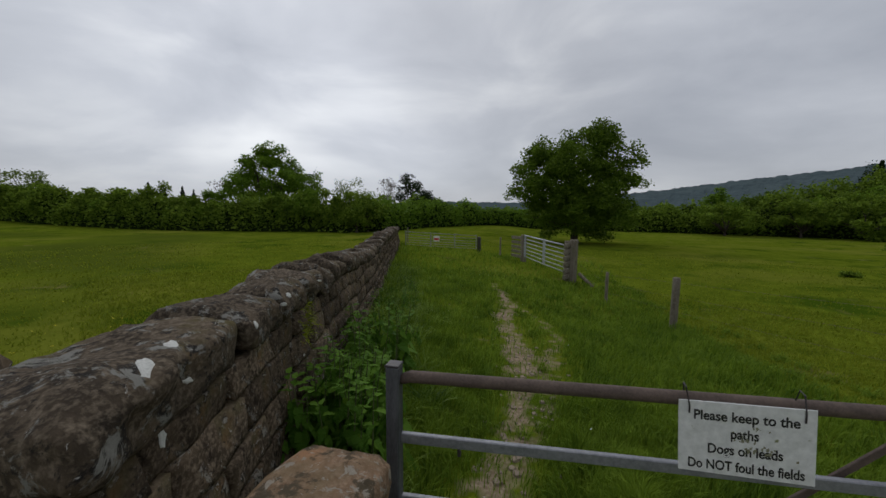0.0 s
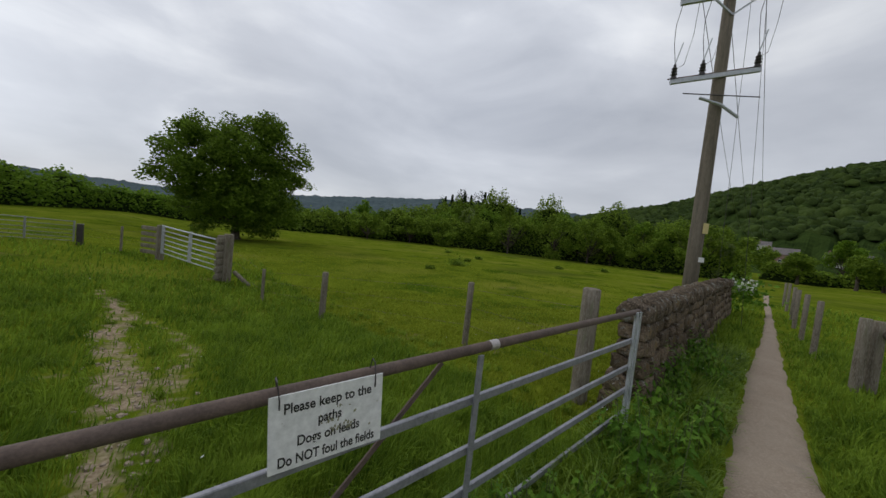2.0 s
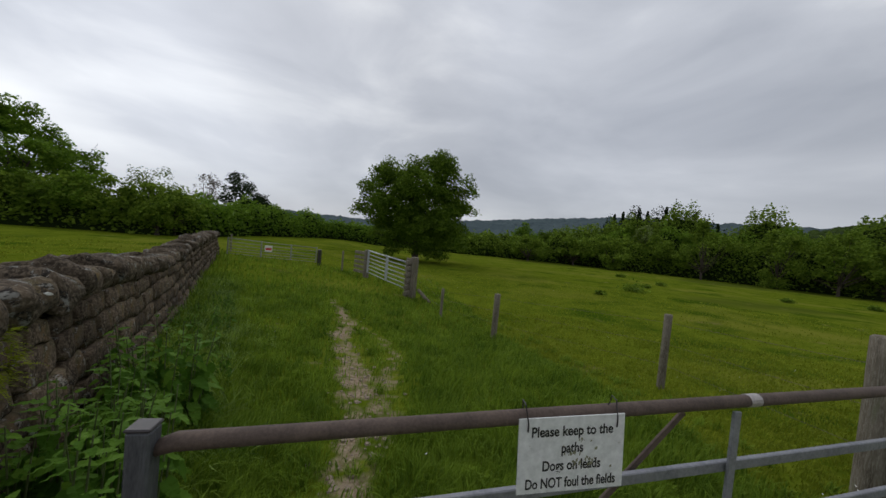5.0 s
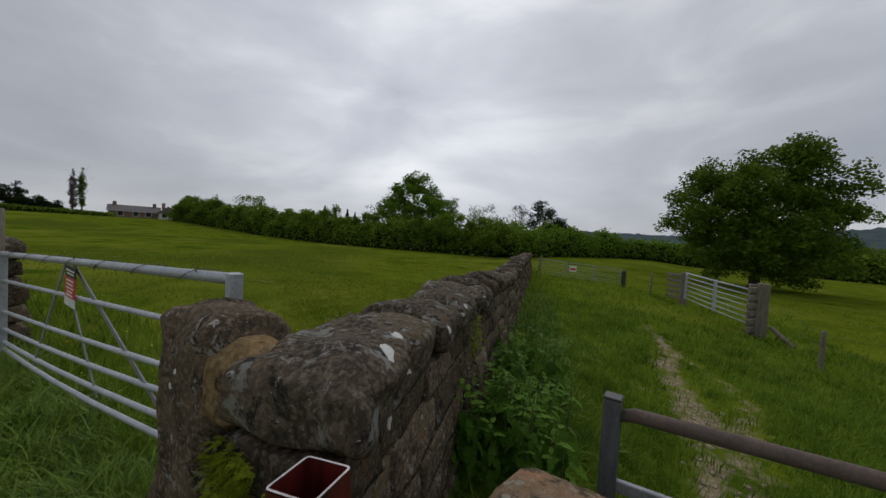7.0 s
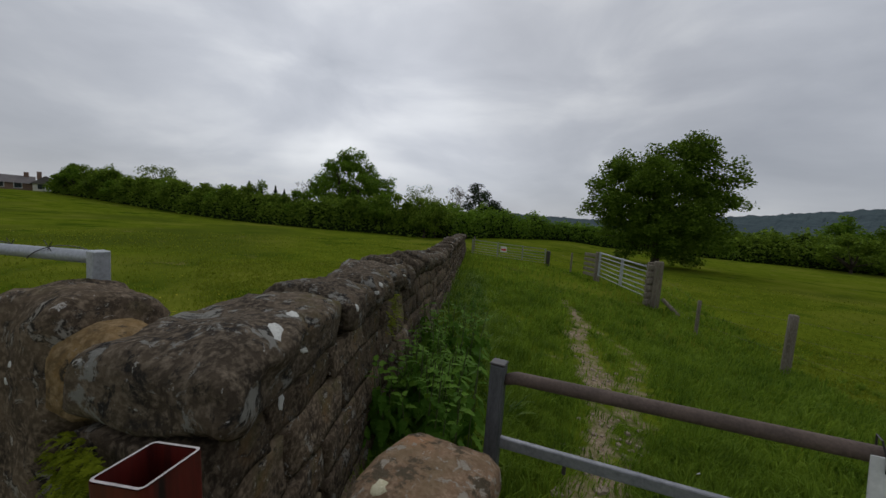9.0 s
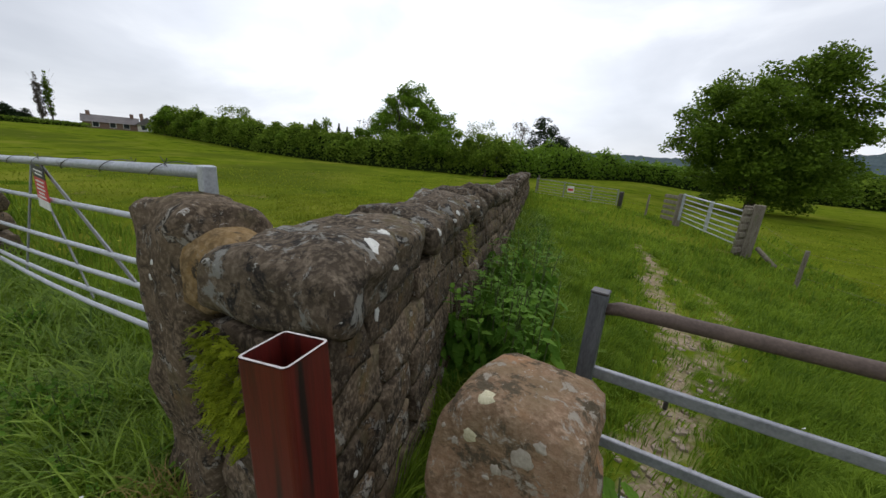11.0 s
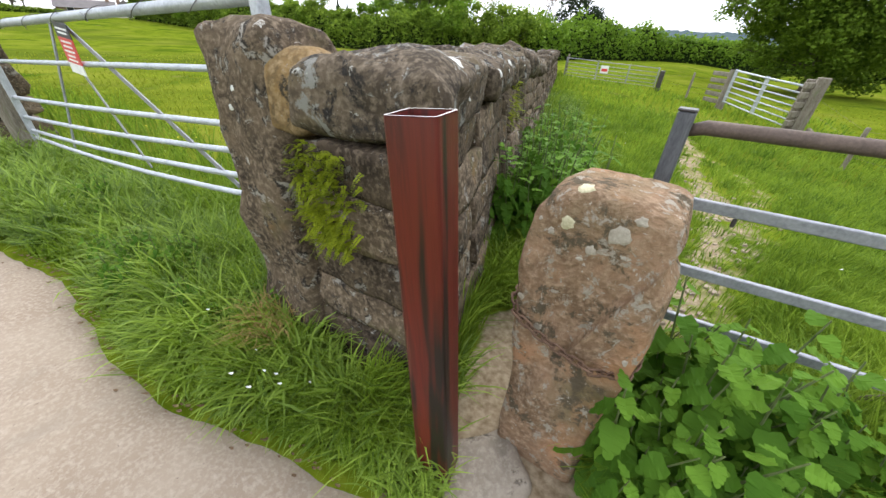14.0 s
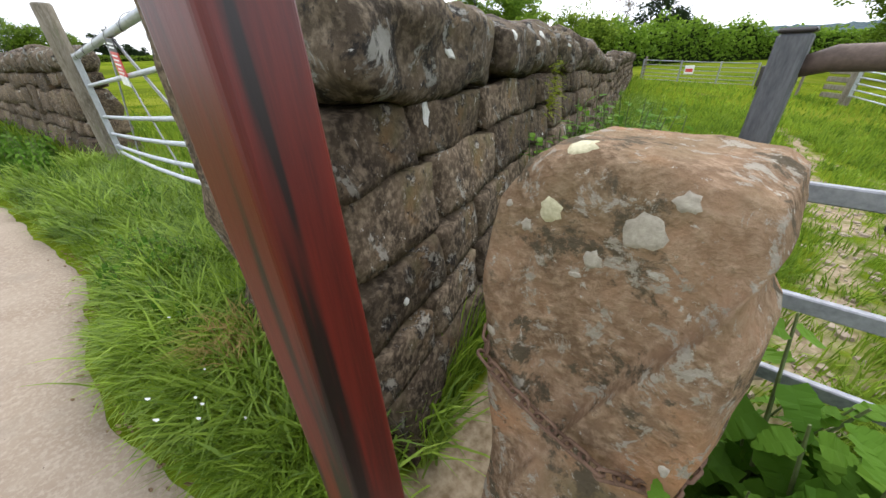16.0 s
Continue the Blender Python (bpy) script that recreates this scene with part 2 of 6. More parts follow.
M_hedge = leaf_material("hedge_leaves", (0.038, 0.086, 0.009), (0.28, 0.39, 0.045), 0.7, 0.38)
M_pale = leaf_material("pale_spring_leaves", (0.10, 0.15, 0.04), (0.24, 0.30, 0.09), 0.6, 0.3)
M_twig = leaf_material("bare_twigs", (0.10, 0.09, 0.07), (0.19, 0.17, 0.14), 0.8, 0.1)
M_pine = leaf_material("pine_needles", (0.010, 0.022, 0.008), (0.035, 0.058, 0.018), 0.7, 0.15)
M_bark = material("bark", ((0.05, 0.042, 0.032), (0.11, 0.09, 0.07)), 4.0, 30.0, 0.95, 0.6, stretch=(2, 2, 0.5))
# for the hulls inside hedges: shade among the leaves, put into the colour
M_inner = material("inner_shade_paint", ((0.010, 0.018, 0.005), (0.022, 0.034, 0.009)), 1.5, 12.0, 1.0, 0.0)
M_hillwood = material("wooded_hillside", ((0.014, 0.026, 0.008), (0.042, 0.068, 0.016)), 0.06, 0.3, 1.0, 0.0)
M_woodtop = leaf_material("wood_crowns", (0.012, 0.026, 0.007), (0.070, 0.105, 0.022), 0.85, 0.1)
# green hills seen far off: the aerial haze is put into this blue-grey
M_hillfar = material("hazed_hillside", ((0.070, 0.095, 0.105), (0.095, 0.125, 0.13)), 0.012, 0.08, 1.0, 0.0)
M_render = material("cream_render", ((0.55, 0.52, 0.46), (0.68, 0.65, 0.58)), 1.0, 10.0, 0.9, 0.0)
M_brick = material("brown_brickwork", ((0.20, 0.13, 0.10), (0.28, 0.19, 0.15)), 1.0, 10.0, 0.9, 0.0)
M_slate = material("roof_slates", ((0.10, 0.09, 0.09), (0.17, 0.15, 0.145)), 1.0, 10.0, 0.8, 0.0)
M_pane = material("window_glass", ((0.03, 0.035, 0.04), (0.05, 0.055, 0.06)), 1.0, 10.0, 0.15, 0.0)
M_flower = material("white_petals", ((0.70, 0.70, 0.66), (0.8, 0.8, 0.76)), 8.0, 60.0, 0.7, 0.0)
M_yellow = material("yellow_petals", ((0.70, 0.55, 0.02), (0.8, 0.66, 0.05)), 8.0, 60.0, 0.7, 0.0)
M_litter = leaf_material("dead_leaves", (0.10, 0.06, 0.035), (0.24, 0.16, 0.10), 0.8, 0.1)


def ground_material():
    """Turf with bare earth where the mesh says so, by the share named 'bare'."""
    m = material("turf", ((0.066, 0.098, 0.006), (0.124, 0.162, 0.012), (0.155, 0.188, 0.018)), 1.3, 14.0, 1.0, 0.6,
                 spots=(((0.165, 0.18, 0.024), 0.16, 0.50, 0.68), ((0.050, 0.088, 0.006), 0.45, 0.53, 0.66), ((0.075, 0.10, 0.012), 0.05, 0.54, 0.64), ((0.18, 0.17, 0.05), 0.9, 0.64, 0.74)))
    n, l = m.node_tree.nodes, m.node_tree.links
    b = n["Principled BSDF"]
    turf = b.inputs["Base Color"].links[0].from_socket
    at = n.new("ShaderNodeAttribute")
    at.attribute_name = "bare"
    co = n.new("ShaderNodeTexCoord")
    t1, t2 = n.new("ShaderNodeTexNoise"), n.new("ShaderNodeTexNoise")
    t1.inputs["Scale"].default_value, t1.inputs["Detail"].default_value = 5.0, 9.0
    t2.inputs["Scale"].default_value, t2.inputs["Detail"].default_value = 34.0, 4.0
    for t in (t1, t2):
        l.new(co.outputs["Object"], t.inputs["Vector"])
    earth = n.new("ShaderNodeValToRGB")
    earth.color_ramp.elements[0].position, earth.color_ramp.elements[1].position = 0.3, 0.72
    earth.color_ramp.elements[0].color, earth.color_ramp.elements[1].color = (0.18, 0.13, 0.078, 1), (0.40, 0.325, 0.23, 1)
    l.new(t2.outputs["Fac"], earth.inputs["Fac"])
    add = n.new("ShaderNodeMath")
    l.new(at.outputs["Fac"], add.inputs[0])
    l.new(t1.outputs["Fac"], add.inputs[1])
    r = n.new("ShaderNodeMapRange")
    r.inputs["From Min"].default_value, r.inputs["From Max"].default_value = 0.96, 1.15
    l.new(add.outputs[0], r.inputs["Value"])
    x = n.new("ShaderNodeMix")
    x.data_type = "RGBA"
    l.new(r.outputs["Result"], x.inputs["Factor"])
    l.new(turf, x.inputs[6])
    l.new(earth.outputs["Color"], x.inputs[7])
    l.new(x.outputs[2], b.inputs["Base Color"])
    return m


M_ground = ground_material()


# ---- mesh helpers ----
def raw_mesh(name, verts, loops, sizes, mat, smooth=False):
    """A mesh from numpy arrays: vertex places, corner indices and corners per face."""
    me = bpy.data.meshes.new(name)
    verts, loops, sizes = np.asarray(verts, dtype=np.float32), np.asarray(loops, dtype=np.int32), np.asarray(sizes, dtype=np.int32)
    me.vertices.add(len(verts))
    me.vertices.foreach_set("co", verts.ravel())
    me.loops.add(len(loops))
    me.loops.foreach_set("vertex_index", loops)
    me.polygons.add(len(sizes))
    me.polygons.foreach_set("loop_start", np.concatenate(([0], np.cumsum(sizes)[:-1])).astype(np.int32))
    me.update(calc_edges=True)
    me.polygons.foreach_set("use_smooth", np.full(len(sizes), smooth))
    me.materials.append(mat)
    me.validate()
    return me


def part(name, bm, mat, parent=None, label="", smooth=False):
    """Links a bmesh as one mesh object, under a thing or a part."""
    me = bpy.data.meshes.new(name)
    if smooth:
        for fc in bm.faces:
            fc.smooth = True
    bm.to_mesh(me)
    bm.free()
    me.materials.append(mat)
    ob = new(name, me)
    ob.parent = parent
    return tagged(ob, label) if label else ob


def link_mesh(name, me, parent=None, label=""):
    ob = new(name, me)
    ob.parent = parent
    return tagged(ob, label) if label else ob


def empty(name, label, category, place=(0, 0, 0), group="", kind=""):
    ob = new(name)
    ob.empty_display_size = 0.1
    ob.location = place
    bpy.context.view_layer.update()
    return tagged(ob, label, category, group, kind)


def frame_of(d):
    d = Vector(d).normalized()
    a = Vector((0, 0, 1)) if abs(d.z) < 0.95 else Vector((1, 0, 0))
    u = d.cross(a).normalized()
    return u, u.cross(d).normalized(), d


def tube(bm, pts, radii, seg=10, caps=True):
    """A round bar through points, with a radius at each."""
    rings = []
    pts = [Vector(p) for p in pts]
    for i, p in enumerate(pts):
        d = pts[min(i + 1, len(pts) - 1)] - pts[max(i - 1, 0)]
        u, v, _ = frame_of(d)
        r = radii[i] if hasattr(radii, "__len__") else radii
        rings.append([bm.verts.new(p + u * r * math.cos(a) + v * r * math.sin(a)) for a in [2 * math.pi * k / seg for k in range(seg)]])
    for a, b in zip(rings, rings[1:]):
        for k in range(seg):
            bm.faces.new((a[k], a[(k + 1) % seg], b[(k + 1) % seg], b[k]))
    if caps:
        bm.faces.new(rings[0][::-1])
        bm.faces.new(rings[-1])
    return bm


def beam(bm, a, b, w, h, bevel=0.003, up=(0, 0, 1)):
    """A bar of w x h from a to b, h along up."""
    a, b = Vector(a), Vector(b)
    d = (b - a).normalized()
    s = d.cross(Vector(up)).normalized()
    t = s.cross(d).normalized()
    vs = []
    for p in (a, b):
        for i, j in ((-1, -1), (1, -1), (1, 1), (-1, 1)):
            vs.append(bm.verts.new(p + s * i * w / 2 + t * j * h / 2))
    faces = [bm.faces.new([vs[i] for i in q]) for q in ((3, 2, 1, 0), (4, 5, 6, 7), (0, 1, 5, 4), (1, 2, 6, 5), (2, 3, 7, 6), (3, 0, 4, 7))]
    if bevel:
        edges = list({e for fc in faces for e in fc.edges})
        bmesh.ops.bevel(bm, geom=edges, offset=bevel, segments=1, affect="EDGES")
    return bm


def stone_mesh(name, size, mat, n=4, radius=0.03, rough=0.012, seed=0, taper=0.0, dome=0.0, cuts=(4, 3, 3), shear=0.0, tilt=0.0):
    """A weathered block of that size about its own middle: rounded edges, uneven faces, an arched top by dome."""
    hx, hy, hz = (s / 2 for s in size)
    nx, ny, nz = cuts
    index, verts, quads = {}, [], []

    def vid(i, j, k):
        if (i, j, k) not in index:
            index[(i, j, k)] = len(verts)
            verts.append((2 * i / nx - 1, 2 * j / ny - 1, 2 * k / nz - 1))
        return index[(i, j, k)]

    for i in range(nx):
        for j in range(ny):
            quads.append((vid(i, j, 0), vid(i, j + 1, 0), vid(i + 1, j + 1, 0), vid(i + 1, j, 0)))
            quads.append((vid(i, j, nz), vid(i + 1, j, nz), vid(i + 1, j + 1, nz), vid(i, j + 1, nz)))
        for k in range(nz):
            quads.append((vid(i, 0, k), vid(i + 1, 0, k), vid(i + 1, 0, k + 1), vid(i, 0, k + 1)))
            quads.append((vid(i, ny, k), vid(i, ny, k + 1), vid(i + 1, ny, k + 1), vid(i + 1, ny, k)))
    for j in range(ny):
        for k in range(nz):
            quads.append((vid(0, j, k), vid(0, j, k + 1), vid(0, j + 1, k + 1), vid(0, j + 1, k)))
            quads.append((vid(nx, j, k), vid(nx, j + 1, k), vid(nx, j + 1, k + 1), vid(nx, j, k + 1)))
    out = []
    r = min(radius, 0.9 * min(hx, hy, hz))
    for u in verts:
        # gather the cuts towards the edges
        p = Vector([h * (abs(c) ** 0.8) * (1 if c > 0 else -1) for h, c in zip((hx, hy, hz), u)])
        q = Vector([max(-h + r, min(h - r, c)) for h, c in zip((hx, hy, hz), p)])
        d = p - q
        if d.length > 1e-6:
            p = q + d.normalized() * r
        if dome and p.z > 0:
            p.z -= dome * (p.y / hy) ** 2 * (p.z / hz)
        if taper:
            p.x *= 1 - taper * (p.z / hz) * 0.5
            p.y *= 1 - taper * (p.z / hz) * 0.5
        if tilt:
            p.y *= 1 - tilt * (p.z / hz)
        if shear:
            p.x += shear * (p.y + hy) * (hx - p.x) / (2 * hx)
        s = Vector((seed * 3.17, seed * 1.31, seed * 2.03))
        w = noise.noise_vector(p * 5 + s) * rough * 1.3 + noise.noise_vector(p * 14 + s) * rough * 0.6
        out.append(p + w)
    me = bpy.data.meshes.new(name)
    me.from_pydata(out, [], quads)
    me.polygons.foreach_set("use_smooth", [True] * len(quads))
    me.materials.append(mat)
    return me


def bare_mesh(ob):
    """The mesh of a text or curve object, which is then removed."""
    bpy.context.view_layer.update()
    me = bpy.data.meshes.new_from_object(ob.evaluated_get(bpy.context.evaluated_depsgraph_get()))
    bpy.data.objects.remove(ob)
    return me


def ease(a, b, v):
    t = max(0.0, min(1.0, (v - a) / (b - a)))
    return t * t * (3 - 2 * t)


# ---- ground ----
WALL_U = Vector((-0.330, 0.944, 0.0)).normalized()
WALL_N = Vector((WALL_U.y, -WALL_U.x, 0.0))
WALL_O = Vector((-0.80, 0.78, 0.0))


def ground_z(x, y):
    z = -0.5 * ease(1.5, 8.0, y) * ease(-5.0, 2.5, x)
    z += 1.6 * ease(-28.0, -78.0, x)
    z -= 0.3 * ease(18, 45, math.hypot(x, y)) * ease(-12, 6, x)
    if math.hypot(x, y) < 40 and y > 1.3:
        z += 0.03 * noise.noise(Vector((x * 0.9, y * 0.9, 0.0))) + 0.05 * noise.noise(Vector((x * 0.25, y * 0.25, 4.0)))
    return z


LANE = [(-30, -9.0, 1.3), (-16, -4.6, 1.2), (-8, -2.1, 1.0), (-6.0, -1.45, 0.95), (-4.0, -0.88, 0.85), (-2.6, -0.51, 0.78), (-1.85, -0.46, 0.64), (-1.35, -0.40, 0.62),
        (-0.9, -0.25, 0.66), (-0.45, -0.14, 0.66), (0.2, -0.05, 0.62), (1.0, 0.06, 0.60), (2.0, 0.24, 0.58), (3.4, 0.50, 0.58), (5.0, 0.80, 0.52), (7.4, 1.20, 0.42), (10.2, 1.63, 0.27), (15.6, 2.52, 0.18), (20.0, 3.3, 0.2), (34.0, 5.6, 0.3)]
TRACK = [(-0.1, 1.25, 0.45), (0.1, 1.9, 0.42), (0.18, 2.5, 0.36), (0.27, 3.2, 0.42), (0.15, 4.1, 0.40), (-0.05, 5.2, 0.36), (-0.22, 6.1, 0.36), (-0.16, 7.4, 0.36), (-0.4, 8.2, 0.26), (-0.68, 9.1, 0.14)]
SPUR = [(0.48, 3.3, 0.3), (0.52, 4.4, 0.3), (0.60, 5.3, 0.26), (0.42, 6.3, 0.24), (0.05, 7.3, 0.2)]


def strip_gap(line, x, y):
    """How far (x, y) is outside a strip: negative inside it."""
    best = 9.0
    for (ax, ay, aw), (bx, by, bw) in zip(line, line[1:]):
        dx, dy = bx - ax, by - ay
        t = max(0.0, min(1.0, ((x - ax) * dx + (y - ay) * dy) / (dx * dx + dy * dy)))
        best = min(best, math.hypot(x - ax - t * dx, y - ay - t * dy) - (aw + t * (bw - aw)) / 2)
    return best


def bare_share(x, y):
    if y < -4 or y > 10 or abs(x) > 6:
        return 0.0
    s = max(ease(0.34, -0.16, strip_gap(TRACK, x, y)) * 0.60, ease(0.26, -0.12, strip_gap(SPUR, x, y)) * 0.52)
    s = max(s, 0.9 * ease(0.12, 0.0, strip_gap([(-0.30, -0.1, 0.5), (-0.34, 0.42, 0.50), (-0.5, 0.6, 0.16), (-0.6, 1.05, 0.2)], x, y)))
    s = max(s, 0.45 * ease(0.5, 0.0, math.hypot(x + 0.35, y - 4.6) - 0.1), 0.45 * ease(0.6, 0.0, math.hypot(x + 1.3, y - 6.4) - 0.05))
    s = max(s, 0.5 * ease(0.6, 0.1, math.hypot(x + 4.5, (y - 3.8) * 1.4)))
    return s


def spaced(lo, hi, step, far, grow=1.12):
    vals = list(np.arange(lo, hi + 1e-6, step))
    s, a, b = step, lo, hi
    while a > -far or b < far:
        s *= grow
        a, b = a - s, b + s
        vals = [a] + vals + [b]
    return vals


gx, gy = spaced(-3.2, 4.4, 0.085, 3000), spaced(-1.6, 9.0, 0.085, 3000)
nx_, ny_ = len(gx), len(gy)
g_verts = [(x, y, ground_z(x, y)) for y in gy for x in gx]
ids = np.arange(nx_ * ny_).reshape(ny_, nx_)
g_quads = np.stack([ids[:-1, :-1], ids[:-1, 1:], ids[1:, 1:], ids[1:, :-1]], -1).reshape(-1, 4)
g_me = raw_mesh("ground", g_verts, g_quads.ravel(), np.full(len(g_quads), 4), M_ground, True)
g_at = g_me.attributes.new("bare", "FLOAT", "POINT")
g_at.data.foreach_set("value", [bare_share(v[0], v[1]) for v in g_verts])
tagged(new("ground", g_me), "green pasture with worn bare earth on the track", "ground", kind="structure")


def strip_mesh(name, line, lift, mat, step=0.07, wobble=0.04):
    rows, verts = 9, []
    pts = []
    for (ax, ay, aw), (bx, by, bw) in zip(line, line[1:]):
        n = max(1, int(math.hypot(bx - ax, by - ay) / step)) if abs(ax) < 12 else 12
        pts += [(ax + (bx - ax) * i / n, ay + (by - ay) * i / n, aw + (bw - aw) * i / n) for i in range(n)]
    for i, (x, y, w) in enumerate(pts):
        x2, y2, _ = pts[min(i + 1, len(pts) - 1)]
        x1, y1, _ = pts[max(i - 1, 0)]
        d = Vector((x2 - x1, y2 - y1, 0)).normalized()
        s = Vector((-d.y, d.x, 0))
        for k in range(rows):
            u = 2 * k / (rows - 1) - 1
            e = u * (w / 2 + (wobble * (noise.noise(Vector((x * 3, y * 3, u))) + 0.6 * noise.noise(Vector((x * 11, y * 11, u))))) * abs(u))
            px, py = x + s.x * e, y + s.y * e
            z = ground_z(px, py) + lift * (1 - abs(u) ** 4) - 0.012 * (abs(u) > 0.99)
            verts.append((px, py, z))
    m = np.arange(len(pts) * rows).reshape(len(pts), rows)
    q = np.stack([m[:-1, :-1], m[1:, :-1], m[1:, 1:], m[:-1, 1:]], -1).reshape(-1, 4)
    return raw_mesh(name, verts, q.ravel(), np.full(len(q), 4), mat, True)


tagged(new("pavement", strip_mesh("pavement", LANE, 0.022, M_path)), "pale trodden stone-dust footpath between grass verges", "footpath", kind="structure")


# ---- dry stone walls ----
def wall_run(name, label, origin, u, n, length, thick, height, courses, near_len, mat, cope_mat, cope_len, cope_h, first_cope=None, batter=0.1, seed=3, tall=None, shear=0.0, rubble=0.0):
    """A dry stone wall along u from origin, its visible face on the side of n; each block is a part."""
    rnd = random.Random(seed)
    thing = empty(name, label, "stone wall", kind="structure")
    angle = math.atan2(u.y, u.x)
    # hearting, set back behind the faces; its near-black paints the joints' deep shade
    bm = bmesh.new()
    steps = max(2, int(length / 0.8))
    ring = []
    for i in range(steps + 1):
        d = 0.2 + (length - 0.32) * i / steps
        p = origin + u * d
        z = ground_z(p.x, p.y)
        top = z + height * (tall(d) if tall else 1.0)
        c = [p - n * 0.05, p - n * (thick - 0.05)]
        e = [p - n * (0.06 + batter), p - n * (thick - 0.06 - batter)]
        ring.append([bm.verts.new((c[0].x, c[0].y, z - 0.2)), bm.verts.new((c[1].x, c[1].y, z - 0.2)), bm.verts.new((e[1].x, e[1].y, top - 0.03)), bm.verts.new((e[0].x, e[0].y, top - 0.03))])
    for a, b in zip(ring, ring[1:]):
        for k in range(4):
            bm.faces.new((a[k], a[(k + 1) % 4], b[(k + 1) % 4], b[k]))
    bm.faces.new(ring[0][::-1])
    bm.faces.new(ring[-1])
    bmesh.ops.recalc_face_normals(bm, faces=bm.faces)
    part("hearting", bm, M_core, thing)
    # courses
    split = [sum(courses[:i]) / sum(courses) for i in range(len(courses) + 1)]
    for ci in range(len(courses)):
        d = rnd.uniform(0.0, 0.01)
        while d < length:
            ln = rnd.uniform(*near_len) * (1.15 if ci == 0 else 1.0)
            ln = min(ln, length - d)
            if length - d - ln < 0.1:
                ln = length - d
            mid = origin + u * (d + ln / 2)
            z = ground_z(mid.x, mid.y)
            hh = height * (tall(d) if tall else 1.0)
            rb = rubble if d > 1.2 or not first_cope else 0.0
            wv = lambda c: (0.028 + 0.06 * rb) * noise.noise(Vector(((d + ln / 2) * 1.1, c * 5.0, seed))) if 0 < c < len(courses) else 0.0
            z0, z1 = z + hh * split[ci] + wv(ci), z + hh * split[ci + 1] + wv(ci + 1)
            inset = batter * (split[ci] + split[ci + 1]) / 2
            proud = rnd.uniform(-0.016, 0.010)
            depth = thick - 2 * inset + 2 * proud
            gap = 0.010
            me = stone_mesh("stone", (ln - gap, depth, z1 - z0 - gap + rnd.uniform(-0.008, 0.004)), mat, radius=rnd.uniform(0.006, 0.016) + 0.022 * rb, rough=0.014 + 0.014 * rb, tilt=batter * (split[ci + 1] - split[ci]) / depth, seed=rnd.uniform(0, 50),
                            shear=shear if d < 0.05 else 0.0, cuts=(7, 5, 5) if d < 2.2 else ((5, 3, 3) if d < 6 else (3, 2, 2)))
            ob = link_mesh("stone", me, thing)
            c = mid - n * (thick / 2)
            ob.matrix_basis = pose(c.x, c.y, (z0 + z1) / 2, rnd.uniform(-1.5, 1.5), rnd.uniform(-2, 2), math.degrees(angle) + rnd.uniform(-2, 2))
            d += ln
    # coping
    d = 0.03 if first_cope else -0.02
    while d < length:
        ln = first_cope if first_cope and d < 0.05 else rnd.uniform(*cope_len) * (0.62 if d > 1.7 else 1.0)
        ln = min(ln, length - d + 0.05)
        if ln < 0.06:
            break
        mid = origin + u * (d + ln / 2)
        z = ground_z(mid.x, mid.y) + height * (tall(d) if tall else 1.0)
        h = cope_h * (0.94 if d < 0.2 else (rnd.uniform(0.9, 1.0) if d < 1.7 else rnd.uniform(0.74, 1.1)))
        w = thick - 2 * batter + 0.07 + rnd.uniform(-0.02, 0.02)
        me = stone_mesh("coping_stone", (ln - (0.012 if d < 1.2 else 0.026), w, h), cope_mat, radius=0.05 if first_cope and d < 0.05 else rnd.uniform(0.05, 0.095), rough=0.028 if d < 1.5 else 0.046, seed=rnd.uniform(0, 50), dome=0.018 if first_cope and d < 0.05 else 0.05, shear=shear * 0.5 if d < 0.05 else 0.0, cuts=(16, 10, 8) if d < 1.5 else ((5, 6, 4) if d < 6 else (3, 5, 3)))
        ob = link_mesh("coping_stone", me, thing)
        c = mid - n * (thick / 2)
        ob.matrix_basis = pose(c.x, c.y, z + h / 2, rnd.uniform(-4, 4) if d > 1 else 0, rnd.uniform(-7, 7) if d > 1 else 0, math.degrees(angle) + rnd.uniform(-2, 2) + (2.5 if d < 0.05 and first_cope else 0))
        d += ln
    return thing


FIELD_WALL_START = WALL_O - WALL_U * 0.36 + WALL_N * 0.07
wall_field = wall_run("wall_field", "dark lichened dry stone field wall with rounded coping", FIELD_WALL_START, WALL_U, WALL_N, 16.7, 0.56, 0.935,
                      (0.28, 0.16, 0.18, 0.19, 0.15), (0.24, 0.46), M_stone, M_cope, (0.26, 0.52), 0.235, first_cope=0.80, seed=5, shear=0.25, rubble=0.6, tall=lambda d: 1 - 0.020 * max(0.0, d - 2.6))

oc = stone_mesh("coping_stone", (0.19, 0.22, 0.235), M_orange, radius=0.055, rough=0.02, seed=4.4, dome=0.03, cuts=(7, 7, 7))
ob_ = link_mesh("coping_stone", oc, wall_field, "ochre end stone")
ob_.matrix_basis = pose(-1.165, 0.50, 1.042, 0, 4, 8)

LANE_U = Vector((0.986, 0.165, 0.0)).normalized()
LANE_N = Vector((LANE_U.y, -LANE_U.x, 0.0))
wall_lane = wall_run("wall_lane", "low tumbled dry stone wall beside the footpath", Vector((3.80, 1.42, 0.0)), LANE_U, LANE_N, 11.0, 0.42, 0.86,
                     (0.2, 0.18, 0.17, 0.16, 0.15), (0.2, 0.5), M_stone, M_cope, (0.14, 0.30), 0.22, seed=11, rubble=0.9)

